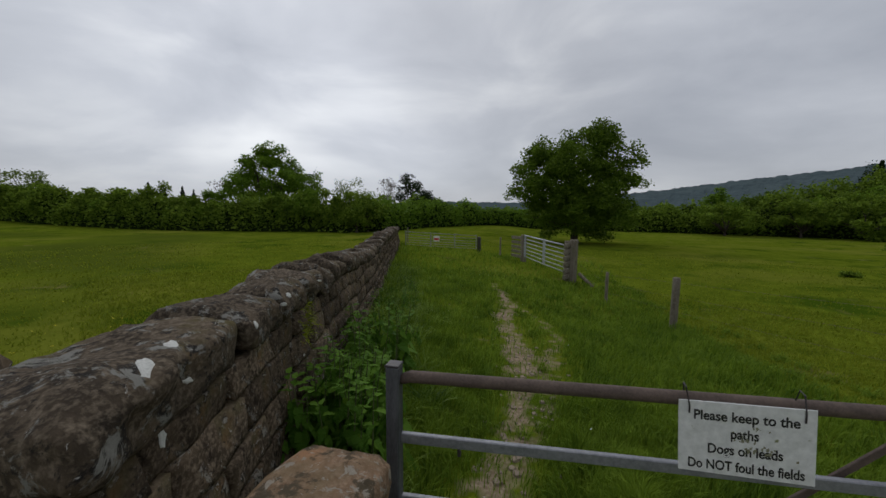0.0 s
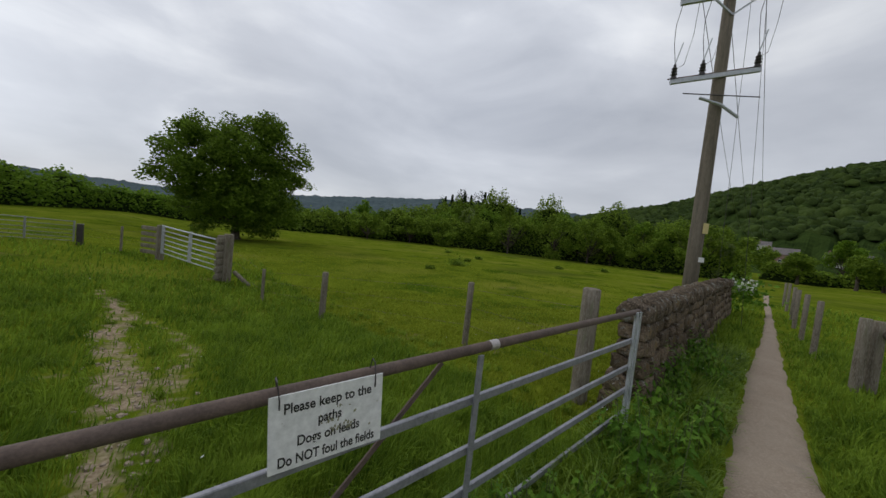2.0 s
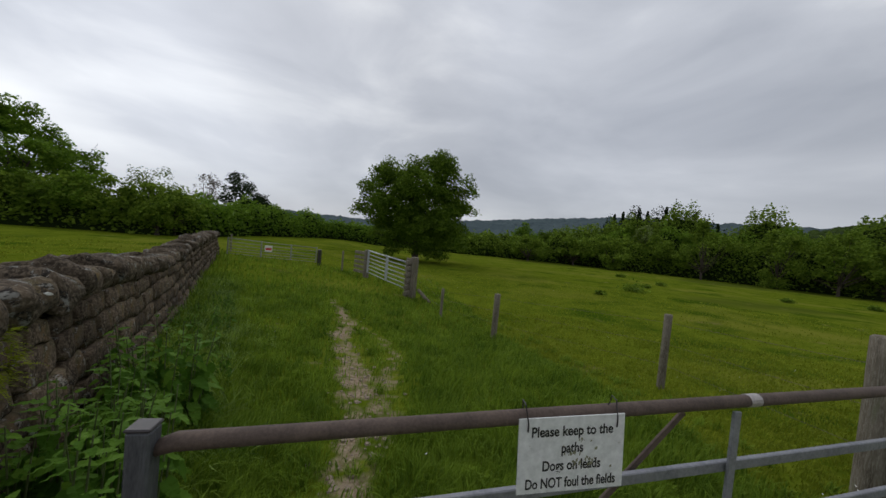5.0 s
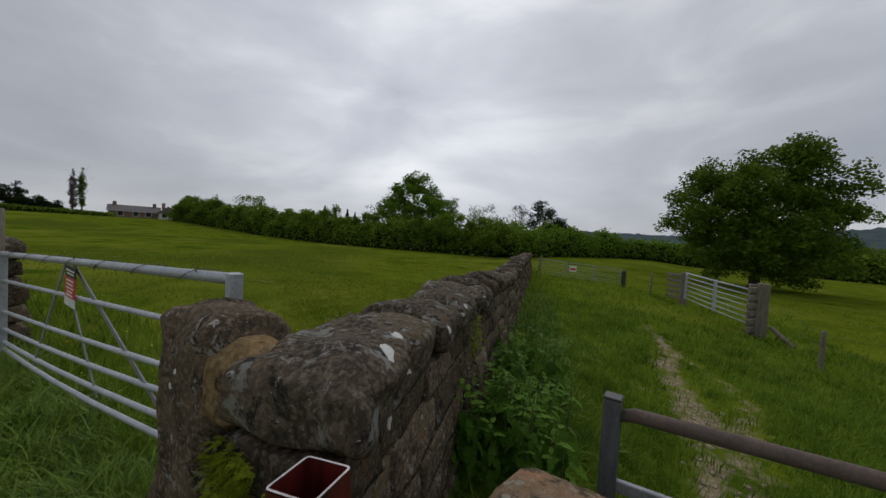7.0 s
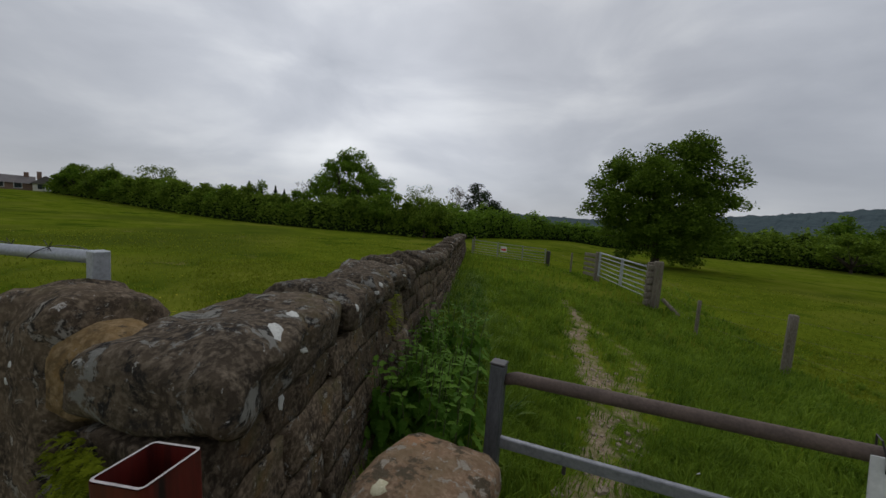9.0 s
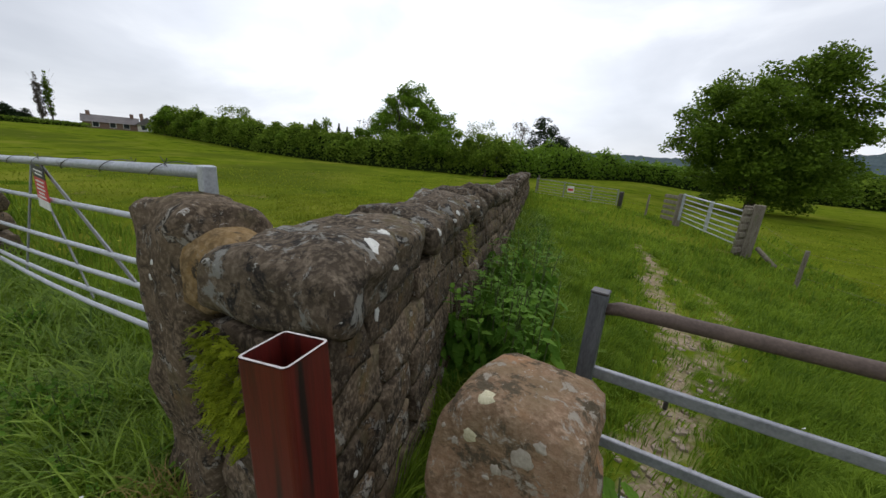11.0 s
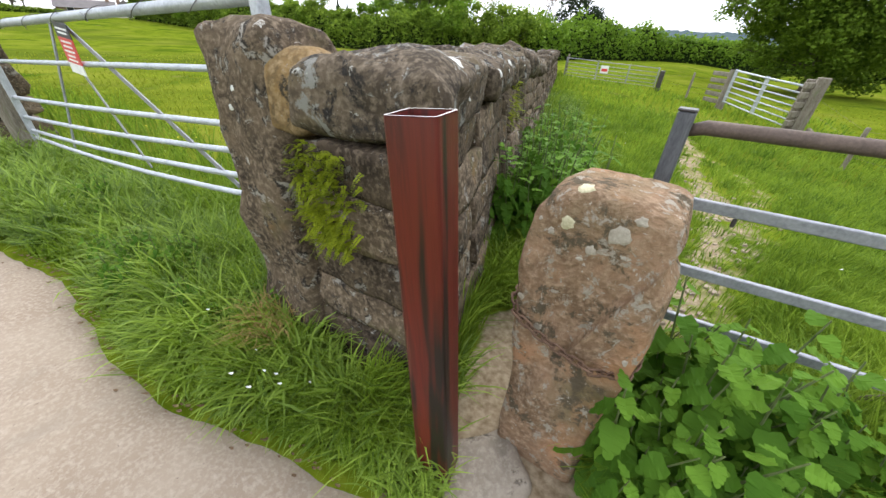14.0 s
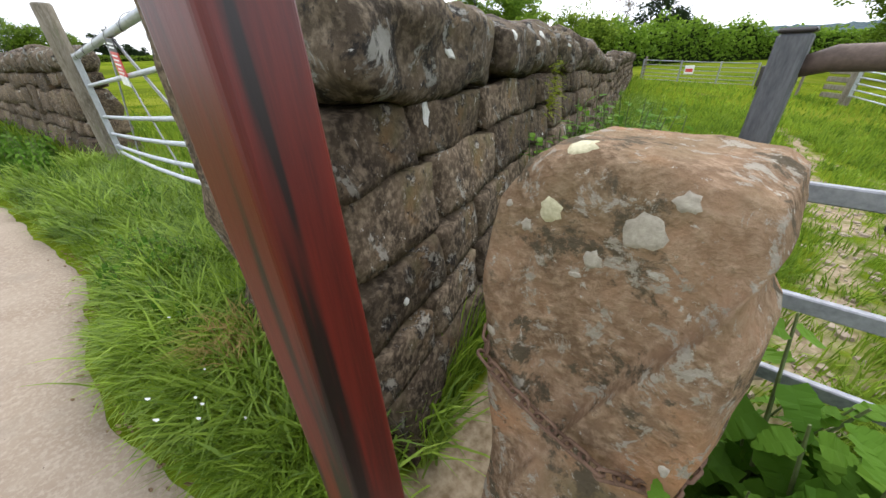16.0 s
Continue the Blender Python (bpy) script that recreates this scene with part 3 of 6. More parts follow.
LEFT_U = Vector((-0.978, -0.208, 0.0)).normalized()
LEFT_N = Vector((-LEFT_U.y, LEFT_U.x, 0.0))
wall_run("wall_roadside", "rough dry stone wall of large grey blocks by the gate", Vector((-5.88, 0.01, 0.0)), LEFT_U, LEFT_N, 8.7, 0.5, 0.98,
                     (0.26, 0.15, 0.25, 0.16), (0.22, 0.72), M_stone, M_cope, (0.4, 0.8), 0.26, seed=21, rubble=1.0)


# ---- standing stones ----
def standing_stone(name, label, place, size, turn, mat, seed, radius, taper=0.05, rough=0.03, cuts=(10, 8, 18), dome=0.03, bury=0.1):
    me = stone_mesh(name, (size[0], size[1], size[2] + bury), mat, radius=radius, rough=rough, seed=seed, taper=taper, dome=dome, cuts=cuts)
    ob = new(name, me)
    ob.matrix_basis = pose(place[0], place[1], place[2] + (size[2] - bury) / 2, 0, 0, turn)
    return tagged(ob, label, "stone post")


standing_stone("gate_stone", "tall dark weathered gritstone gatepost against the wall end", (-1.375, 0.535, 0.0), (0.375, 0.32, 1.23), 2, M_stone, 7.3, 0.07)


def stile_stone():
    """The rounded post: one outline, carried through its depth with worn edges."""
    outline = [(-0.398, -0.1), (-0.404, 0.05), (-0.418, 0.3), (-0.440, 0.52), (-0.452, 0.66), (-0.455, 0.76), (-0.449, 0.845), (-0.428, 0.893), (-0.39, 0.913), (-0.32, 0.918), (-0.25, 0.914), (-0.18, 0.905),
               (-0.145, 0.888), (-0.130, 0.85), (-0.141, 0.80), (-0.137, 0.765), (-0.118, 0.73), (-0.108, 0.65), (-0.106, 0.55), (-0.114, 0.46), (-0.126, 0.38), (-0.138, 0.2), (-0.142, -0.1)]
    pts = []
    for (x1, z1), (x2, z2) in zip(outline, outline[1:] + outline[:1]):
        for k in range(4):
            pts.append((x1 + (x2 - x1) * k / 4, z1 + (z2 - z1) * k / 4))
    mx, mz = -0.305, 0.40
    layers = ((0.05, 0.577), (0.3, 0.574), (0.6, 0.571), (0.82, 0.571), (0.93, 0.575), (0.975, 0.586), (0.995, 0.61), (1.0, 0.65), (1.0, 0.72), (0.995, 0.79), (0.96, 0.85), (0.8, 0.87), (0.4, 0.875), (0.05, 0.875))
    bm = bmesh.new()
    rings = []
    for k, y in layers:
        ring = []
        for x, z in pts:
            p = Vector((mx + (x - mx) * k, y + 0.06 * (x - mx) - 0.05 * ease(0.45, 0.0, z) + (0.03 if z > 0.8 else 0.0) * ease(0.8, 0.9, z), mz + (z - mz) * k))
            p += noise.noise_vector(p * 6) * 0.010 + noise.noise_vector(p * 17) * 0.006 + noise.noise_vector(p * 40) * 0.0025
            ring.append(bm.verts.new(p))
        rings.append(ring)
    for a, b in zip(rings, rings[1:]):
        for k in range(len(pts)):
            bm.faces.new((a[k], b[k], b[(k + 1) % len(pts)], a[(k + 1) % len(pts)]))
    bm.faces.new(rings[0])
    bm.faces.new(rings[-1][::-1])
    bmesh.ops.recalc_face_normals(bm, faces=bm.faces)
    ob = part("stile_stone", bm, M_stoop, None, "", True)
    return tagged(ob, "pinkish rounded gritstone stile post with lichen spots", "stone post")


stile_stone()


def chain():
    thing = empty("chain", "rusty steel chain looped round the stone post", "chain")
    line = [(-0.464, 0.72, 0.575), (-0.460, 0.60, 0.572), (-0.425, 0.547, 0.552), (-0.36, 0.546, 0.52), (-0.28, 0.549, 0.495), (-0.20, 0.556, 0.475), (-0.125, 0.60, 0.47), (-0.105, 0.70, 0.47)]
    pts = [Vector(p) for p in line]
    seg = [(b - a).length for a, b in zip(pts, pts[1:])]
    total, pitch, i = sum(seg), 0.027, 0
    d = 0.0
    while d < total:
        r, k = d, 0
        while k < len(seg) - 1 and r > seg[k]:
            r -= seg[k]
            k += 1
        p = pts[k].lerp(pts[k + 1], r / seg[k])
        u, v, w = frame_of(pts[k + 1] - pts[k])
        s = u if i % 2 else v
        s = (s + 0.35 * (v if i % 2 else -u)).normalized()
        ring = [p + w * (0.011 * (1 if math.cos(t) > 0 else -1) + 0.0085 * math.cos(t)) + s * 0.0095 * math.sin(t) for t in [2 * math.pi * (j + 0.5) / 14 for j in range(14)]]
        part("link", tube(bmesh.new(), ring + [ring[0], ring[1]], 0.0033, 6, False), M_chain, thing, "", True)
        d += pitch
        i += 1
    return thing


def worn_slab():
    """The foot-worn stone in the gap of the stile."""
    me = stone_mesh("threshold_stone", (0.30, 0.22, 0.11), M_slab, radius=0.03, rough=0.012, seed=8.8, dome=0.0, cuts=(9, 7, 4))
    ob = new("threshold_stone", me)
    ob.matrix_basis = pose(-0.395, 0.395, -0.025, 0, 0, 52)
    return tagged(ob, "flat worn grey stone underfoot in the stile gap", "stone slab")


worn_slab()


def fallen_branch():
    bm = tube(bmesh.new(), [(0.40, 1.37, 0.012), (0.62, 1.52, 0.022), (0.85, 1.72, 0.016), (1.25, 2.02, 0.012)], [0.008, 0.016, 0.015, 0.010], 8)
    tube(bm, [(0.72, 1.60, 0.02), (0.80, 1.56, 0.07), (0.86, 1.54, 0.13)], [0.007, 0.005, 0.003], 6)
    ob = part("fallen_branch", bm, M_bark, None, "", True)
    return tagged(ob, "thin brown dead branch lying in grass behind the gate", "branch")


fallen_branch()
chain()

# ---- red steel post ----
def red_post(x, y, height, side, turn):
    thing = empty("steel_post", "hollow square red oxide steel post, open top", "steel post", (x, y, 0))
    bm = bmesh.new()
    def loop(half, r, z):
        vs = []
        for cx, cy, a0 in ((1, 1, 0), (-1, 1, 90), (-1, -1, 180), (1, -1, 270)):
            for k in range(5):
                a = radians(a0 + 90 * k / 4)
                vs.append(bm.verts.new((cx * (half - r) + r * math.cos(a), cy * (half - r) + r * math.sin(a), z)))
        return vs
    h = side / 2
    zs = [-0.05] + [height * i / 10 for i in range(1, 11)]
    outer = [loop(h, 0.010, z) for z in zs]
    inner = [loop(h - 0.006, 0.006, z) for z in (height, 0.05)]
    def skin(a, b):
        for k in range(len(a)):
            bm.faces.new((a[k], a[(k + 1) % len(a)], b[(k + 1) % len(b)], b[k]))
    for a, b in zip(outer, outer[1:]):
        skin(a, b)
    skin(inner[0], inner[1])
    bm.faces.new(inner[1])
    bmesh.ops.recalc_face_normals(bm, faces=bm.faces)
    tubeob = part("tube", bm, M_red, thing)
    bm = bmesh.new()
    a, b = [], []
    for half, r, dest in ((h - 0.0008, 0.010, a), (h - 0.0055, 0.006, b)):
        for cx, cy, a0 in ((1, 1, 0), (-1, 1, 90), (-1, -1, 180), (1, -1, 270)):
            for k in range(5):
                t = radians(a0 + 90 * k / 4)
                dest.append(bm.verts.new((cx * (half - r) + r * math.cos(t), cy * (half - r) + r * math.sin(t), height + 0.002)))
    for k in range(len(a)):
        bm.faces.new((a[k], a[(k + 1) % len(a)], b[(k + 1) % len(b)], b[k]))
    part("cut_rim", bm, M_bare, thing, "bare pale metal rim")
    thing.matrix_basis = pose(x, y, 0, 0, -4.6, 0) @ pose(0, 0, 0, 0, 0, turn)
    return thing


red_post(-0.498, 0.322, 1.085, 0.102, 14)


# ---- near field gate ----
def field_gate():
    thing = empty("field_gate", "closed galvanised field gate with a rusty brown top rail", "gate", (-0.24, 1.15, 0))
    A, B = Vector((-0.225, 1.150, 0)), Vector((3.375, 1.42, 0))
    A0 = Vector((-0.24, 1.150, 0))
    at = lambda s, z: A + (B - A) * s - Vector(thing.location) + Vector((0, 0, z))
    def add(name, bm, mat, label="", smooth=False):
        ob = part(name, bm, mat, thing, label, smooth)
        return ob
    # top rail
    bm = tube(bmesh.new(), [at(0.0, 0.985), at(0.012, 1.000), at(0.5, 1.025), at(1.0, 1.045)], [0.017, 0.0215, 0.0215, 0.0215], 14)
    add("top_rail", bm, M_rust, "round rusty brown top rail", True)
    for i, (zl, zr) in enumerate(((0.770, 0.82), (0.530, 0.61), (0.325, 0.425), (0.10, 0.235))):
        bm = beam(bmesh.new(), at(0.0, zl), at(1.0, zr), 0.020, 0.037, 0.003)
        add("rail", bm, M_rail)
    for s in (0.48,):
        for o in (0.0,):
            bm = beam(bmesh.new(), at(s, 0.10) + Vector((0, -0.022, 0)), at(s, 1.0) + Vector((0, -0.022, 0)), 0.03, 0.012, 0.002, up=(0, 1, 0))
            add("upright", bm, M_rail)
    for s in (0.975, 0.995):
        bm = beam(bmesh.new(), at(s, 0.10) + Vector((0, -0.02, 0)), at(s, 1.05) + Vector((0, -0.02, 0)), 0.03, 0.02, 0.002, up=(0, 1, 0))
        add("end_upright", bm, M_galv)
    bm = beam(bmesh.new(), at(0.43, 0.98) + Vector((0, 0.03, 0)), at(0.17, 0.12) + Vector((0, 0.03, 0)), 0.022, 0.010, 0.002, up=(0, 1, 0))
    add("brace", bm, M_rust, "rusty diagonal brace")
    bm = tube(bmesh.new(), [at(0.499, 1.025), at(0.514, 1.0257)], 0.0230, 14)
    add("tape_band", bm, M_bare, "strip of pale tape")
    bm = beam(bmesh.new(), at(0.06, 0.752), at(0.06, 0.722), 0.012, 0.012, 0.003, up=(0, 1, 0))
    add("bolt", bm, M_dark)
    # hanging post of box steel
    bm = beam(bmesh.new(), (0, -0.01, -0.1), (0, -0.01, 1.04), 0.048, 0.048, 0.005, up=(0, 1, 0))
    add("hanging_post", bm, M_postgrey, "square grey steel hanging post")
    bm = beam(bmesh.new(), (0, -0.01, 1.04), (0, -0.01, 1.048), 0.052, 0.052, 0.003, up=(0, 1, 0))
    add("post_cap", bm, M_dark)
    return thing


field_gate()


def text_part(words, size, mat, parent, m, squeeze=1.0):
    cu = bpy.data.curves.new("wording", "FONT")
    cu.body, cu.size, cu.extrude, cu.align_x, cu.align_y = words, size, 0.0004, "CENTER", "CENTER"
    cu.offset = 0.0008
    me = bare_mesh(new("wording", cu))
    me.materials.clear()
    me.materials.append(mat)
    ob = link_mesh("wording", me, parent)
    ob.matrix_basis = m @ Matrix.Diagonal((squeeze, 1, 1, 1))
    return ob


def notice():
    thing = empty("notice_sign", "white plastic notice wired to the gate top rail", "sign", (0.835, 1.185, 0.90))
    bm = bmesh.new()
    beam(bm, (-0.160, 0, 0), (0.160, 0, 0), 0.004, 0.228, 0.001)
    part("board", bm, M_white, thing)
    for k, (words, z, w) in enumerate((("Please keep to the", 0.070, 0.245), ("paths", 0.018, 0.065), ("Dogs on leads", -0.034, 0.175), ("Do NOT foul the fields", -0.086, 0.272))):
        ob = text_part(words, 0.043, M_black, thing, pose(0, -0.0027, z, 90, 0, 0))
        k2 = w / max(0.001, ob.dimensions.x)
        ob.matrix_basis = pose(0, -0.0027, z, 90, 0, 0) @ Matrix.Diagonal((k2, 1.0, 1, 1))
    rnd, bm = random.Random(8), bmesh.new()
    for _ in range(40):
        x, z = rnd.gauss(0.01, 0.035), rnd.gauss(-0.005, 0.03)
        q = rnd.uniform(0.0012, 0.005)
        bm.faces.new([bm.verts.new((x + q * math.cos(t) * rnd.uniform(0.4, 1.2), -0.0032, z + q * math.sin(t) * rnd.uniform(0.6, 1.8))) for t in (0, 1.2, 2.5, 3.8, 5.0)])
    part("algae_stain", bm, material("algae", ((0.2, 0.2, 0.12), (0.34, 0.33, 0.24)), 30, 90, 0.9, 0), thing, "greenish specks of algae")["kind"] = "stuff"
    for s in (-1, 1):
        bm = tube(bmesh.new(), [(s * 0.134, -0.004, 0.075), (s * 0.134, -0.006, 0.10), (s * 0.138, 0.01, 0.150), (s * 0.138, 0.03, 0.155), (s * 0.134, 0.04, 0.12)], 0.0022, 6)
        part("wire_tie", bm, M_dark, thing, "twisted wire tie")
    thing.matrix_basis = pose(0.832, 1.190, 0.916, 0, -3.5, -2) @ Matrix.Diagonal((1.04, 1.0, 0.98, 1.0))
    return thing


notice()


# ---- roadside gate of round tubes ----
def tube_gate():
    thing = empty("tube_gate", "closed galvanised tubular gate wrapped with barbed wire", "gate", (-1.56, 0.62, 0))
    A, B = Vector((0, 0, 0)), Vector((-3.67, -0.389, 0))
    at = lambda s, z: A + (B - A) * s + Vector((0, 0, z))
    sag = lambda s: -0.178 * s
    def add(name, bm, mat, label="", smooth=True):
        return part(name, bm, mat, thing, label, smooth)
    add("top_tube", tube(bmesh.new(), [at(s, 1.285 + sag(s)) for s in (0, 0.5, 1)], 0.024, 12), M_galv)
    for i, (za, zb) in enumerate(((1.06, 0.86), (0.845, 0.575), (0.73, 0.41), (0.61, 0.29), (0.51, 0.225))):
        add("tube", tube(bmesh.new(), [at(s, za + (zb - za) * s - 0.012 * i * math.sin(math.pi * s)) for s in (0, 0.2, 0.4, 0.6, 0.8, 1.0)], 0.015, 10), M_galv)
    for s in (0.0, 1.0):
        add("end_post", beam(bmesh.new(), at(s, 0.47 - 0.27 * s), at(s, 1.31 + sag(s)), 0.05, 0.05, 0.004, up=(0, 1, 0)), M_galv, smooth=False)
    add("brace", beam(bmesh.new(), at(0.53, 1.05), at(0.38, 0.40), 0.022, 0.008, 0.001, up=(0, 1, 0)), M_rail, smooth=False)
    add("brace", beam(bmesh.new(), at(0.50, 1.18), at(0.12, 0.50), 0.03, 0.008, 0.001, up=(0, 1, 0)), M_rail, smooth=False)
    add("brace", beam(bmesh.new(), at(0.54, 1.18), at(0.735, 0.30), 0.03, 0.008, 0.001, up=(0, 1, 0)), M_rail, smooth=False)
    # barbed wire wound along the top tube
    pts = []
    for i in range(160):
        s = i / 159
        a = s * 2 * math.pi * 7
        pts.append(at(0.02 + 0.96 * s, 1.285 + sag(s) + 0.030 * math.sin(a)) + Vector((0.0, 0.030 * math.cos(a), 0)))
    add("barbed_wire", tube(bmesh.new(), pts, 0.0018, 5), M_dark)
    rnd = random.Random(4)
    for i in range(8, 156, 17):
        p = pts[i]
        bm = bmesh.new()
        tube(bm, [p + Vector((-0.02, 0.0, -0.014)), p + Vector((0.02, 0.0, 0.02))], 0.0016, 4)
        tube(bm, [p + Vector((0.016, 0.0, -0.016)), p + Vector((-0.016, -0.01, 0.024))], 0.0016, 4)
        add("barb", bm, M_dark)
    return thing


tube_gate()


def gate_notice():
    thing = empty("warning_sign", "small red black and white warning sign hung on the gate", "sign")
    for z, h, mat, nm in ((0.085, 0.06, M_black, "black_band"), (0.0, 0.11, M_signred, "red_band"), (-0.078, 0.046, M_white, "white_band")):
        part(nm, beam(bmesh.new(), (-0.072, 0, z), (0.072, 0, z), 0.004, h, 0.001), mat, thing)
    for z, w in ((0.092, 0.11), (0.075, 0.09), (0.038, 0.10), (0.018, 0.085), (-0.002, 0.10), (-0.022, 0.07), (-0.04, 0.09)):
        part("print_bar", beam(bmesh.new(), (-w / 2, -0.003, z), (w / 2, -0.003, z), 0.002, 0.008, 0), M_white, thing)
    thing.matrix_basis = pose(-3.34, 0.405, 1.03, 0, 5, 7) @ Matrix.Scale(1.22, 4)
    return thing


gate_notice()


# ---- timber posts ----
def timber_post(label, x, y, height, r, lean=(0, 0), square=False, seed=1, z=None):
    bm = bmesh.new()
    n = 6
    rings = []
    seg = 14 if not square else 16
    for i in range(n + 2):
        h = -0.15 + (height + 0.15) * min(i, n) / n
        k = 1.0 if i <= n else 0.0
        ring = []
        for a in range(seg):
            t = 2 * math.pi * a / seg
            rr = r * (1 + 0.05 * noise.noise(Vector((math.cos(t) * 2 + seed, math.sin(t) * 2, h * 2))))
            if square:
                q = max(abs(math.cos(t)), abs(math.sin(t)))
                rr = r / max(q, 0.76)
            if i > n:
                rr *= 0.86
                h2 = height + 0.012
            else:
                h2 = h
            ring.append(bm.verts.new((rr * math.cos(t), rr * math.sin(t), h2)))
        rings.append(ring)
    for a, b in zip(rings, rings[1:]):
        for k in range(seg):
            bm.faces.new((a[k], a[(k + 1) % seg], b[(k + 1) % seg], b[k]))
    bm.faces.new(rings[-1])
    bm.faces.new(rings[0][::-1])
    ob = part("fence_post", bm, M_wood, None, "", not square)
    ob.matrix_basis = pose(x, y, ground_z(x, y) if z is None else z, lean[0], lean[1], 0)
    return tagged(ob, label, "fence post", "fence posts")


timber_post("leaning grey timber gatepost beside the stone wall", -5.36, 0.17, 1.52, 0.075)
timber_post("stout round weathered timber post by the gate", 3.66, 1.98, 1.12, 0.082)
timber_post("grey timber fence post standing in grass", 3.93, 4.0, 0.95, 0.045)
timber_post("grey timber fence post standing in grass", 2.77, 7.0, 0.92, 0.06)
timber_post("thin grey timber fence post in long grass", 1.99, 8.8, 0.72, 0.035)


# ---- lichen on the stones ----
M_lichen = material("white_lichen", ((0.52, 0.52, 0.48), (0.66, 0.66, 0.62)), 40.0, 160.0, 0.95, 0.3)
M_lichen_b = material("beige_lichen", ((0.31, 0.275, 0.22), (0.40, 0.36, 0.295)), 40.0, 160.0, 0.95, 0.3)
M_lichen_y = material("cream_lichen", ((0.44, 0.40, 0.25), (0.58, 0.54, 0.38)), 40.0, 160.0, 0.95, 0.3)


def lichen(stones, centre, out, across, tall, mat, seed):
    """A thin crust laid on whichever stone lies behind the centre, with a ragged rim."""
    rnd = random.Random(seed)
    bpy.context.view_layer.update()
    out = Vector(out).normalized()
    side = out.cross(Vector((0, 0, 1))).normalized()
    up = side.cross(out).normalized()
    hit_on = None
    best = 9.0
    start = Vector(centre) + out * 0.25
    for ob in stones:
        inv = ob.matrix_world.inverted()
        ok, loc, nrm, _ = ob.ray_cast(inv @ start, (inv.to_3x3() @ -out).normalized())
        if ok and (ob.matrix_world @ loc - start).length < best:
            best, hit_on = (ob.matrix_world @ loc - start).length, ob
    if hit_on is None or best > 0.45:
        return
    inv = hit_on.matrix_world.inverted()
    rings, n = [], 14
    rim = [rnd.uniform(0.7, 1.15) for _ in range(n)]
    verts = []
    for k in (0.0, 0.45, 0.8, 1.0):
        for j in range(n):
            t = 2 * math.pi * j / n
            p = start + side * across * k * rim[j] * math.cos(t) + up * tall * k * rim[j] * math.sin(t)
            ok, loc, nrm, _ = hit_on.ray_cast(inv @ p, (inv.to_3x3() @ -out).normalized())
            if not ok:
                return
            verts.append(loc + nrm * (0.0022 if k < 1 else -0.001))
    faces = [(r * n + j, r * n + (j + 1) % n, (r + 1) * n + (j + 1) % n, (r + 1) * n + j) for r in range(3) for j in range(n)]
    me = bpy.data.meshes.new("lichen_patch")
    me.from_pydata(verts, [], faces)
    me.polygons.foreach_set("use_smooth", [True] * len(faces))
    me.materials.append(mat)
    ob = link_mesh("lichen_patch", me, hit_on)
    return ob


wall_stones = list(wall_field.children)
coping = [o for o in wall_stones if o.name.startswith("coping")][:14]
lichen(coping, (-0.861, 0.77, 1.112), (0.75, -0.45, 0.5), 0.022, 0.042, M_lichen, 1)
lichen(coping, (-0.93, 0.90, 1.13), (0.75, -0.4, 0.6), 0.020, 0.028, M_lichen, 2)
lichen(wall_stones, (-0.854, 0.792, 0.90), (0.94, -0.33, 0.1), 0.014, 0.035, M_lichen, 3)
lc = random.Random(31)
for k in range(8):
    s_ = lc.uniform(0.05, 4.5)
    p_ = WALL_O + WALL_U * s_ + Vector((0, 0, lc.uniform(1.02, 1.16)))
    lichen(coping, p_, (0.8, -0.4, lc.uniform(0.2, 0.9)), lc.uniform(0.008, 0.024), lc.uniform(0.008, 0.026), M_lichen, 40 + k)
for k in range(5):
    s_ = lc.uniform(-0.3, 2.2)
    p_ = WALL_O + WALL_U * s_ + Vector((0, 0, lc.uniform(0.3, 0.9)))
    lichen(wall_stones, p_, (0.94, -0.33, 0.05), lc.uniform(0.006, 0.018), lc.uniform(0.006, 0.022), M_lichen, 80 + k)
post = [o for o in scene.objects if o.name == "stile_stone"]
for k, (c_, r_, m_) in enumerate((((-0.352, 0.64, 0.91), 0.021, M_lichen_y), ((-0.365, 0.585, 0.845), 0.018, M_lichen_y), ((-0.251, 0.59, 0.85), 0.026, M_lichen_b), ((-0.30, 0.58, 0.80), 0.016, M_lichen_b), ((-0.22, 0.6, 0.89), 0.015, M_lichen_b))):
    lichen(post, c_, (0.05, -0.8, 0.6), r_, r_ * 0.8, m_, 120 + k)
for k in range(5):
    lichen(post, (lc.uniform(-0.46, -0.14), 0.57, lc.uniform(0.45, 0.84)), (0, -1, 0.1), lc.uniform(0.004, 0.013), lc.uniform(0.004, 0.014), M_lichen_b, 140 + k)
gst = [o for o in scene.objects if o.name == "gate_stone"]
for k in range(2):
    lichen(gst, (lc.uniform(-1.5, -1.22), 0.4, lc.uniform(0.4, 1.2)), (0.15, -1, 0.25), lc.uniform(0.006, 0.018), lc.uniform(0.006, 0.02), M_lichen, 180 + k)


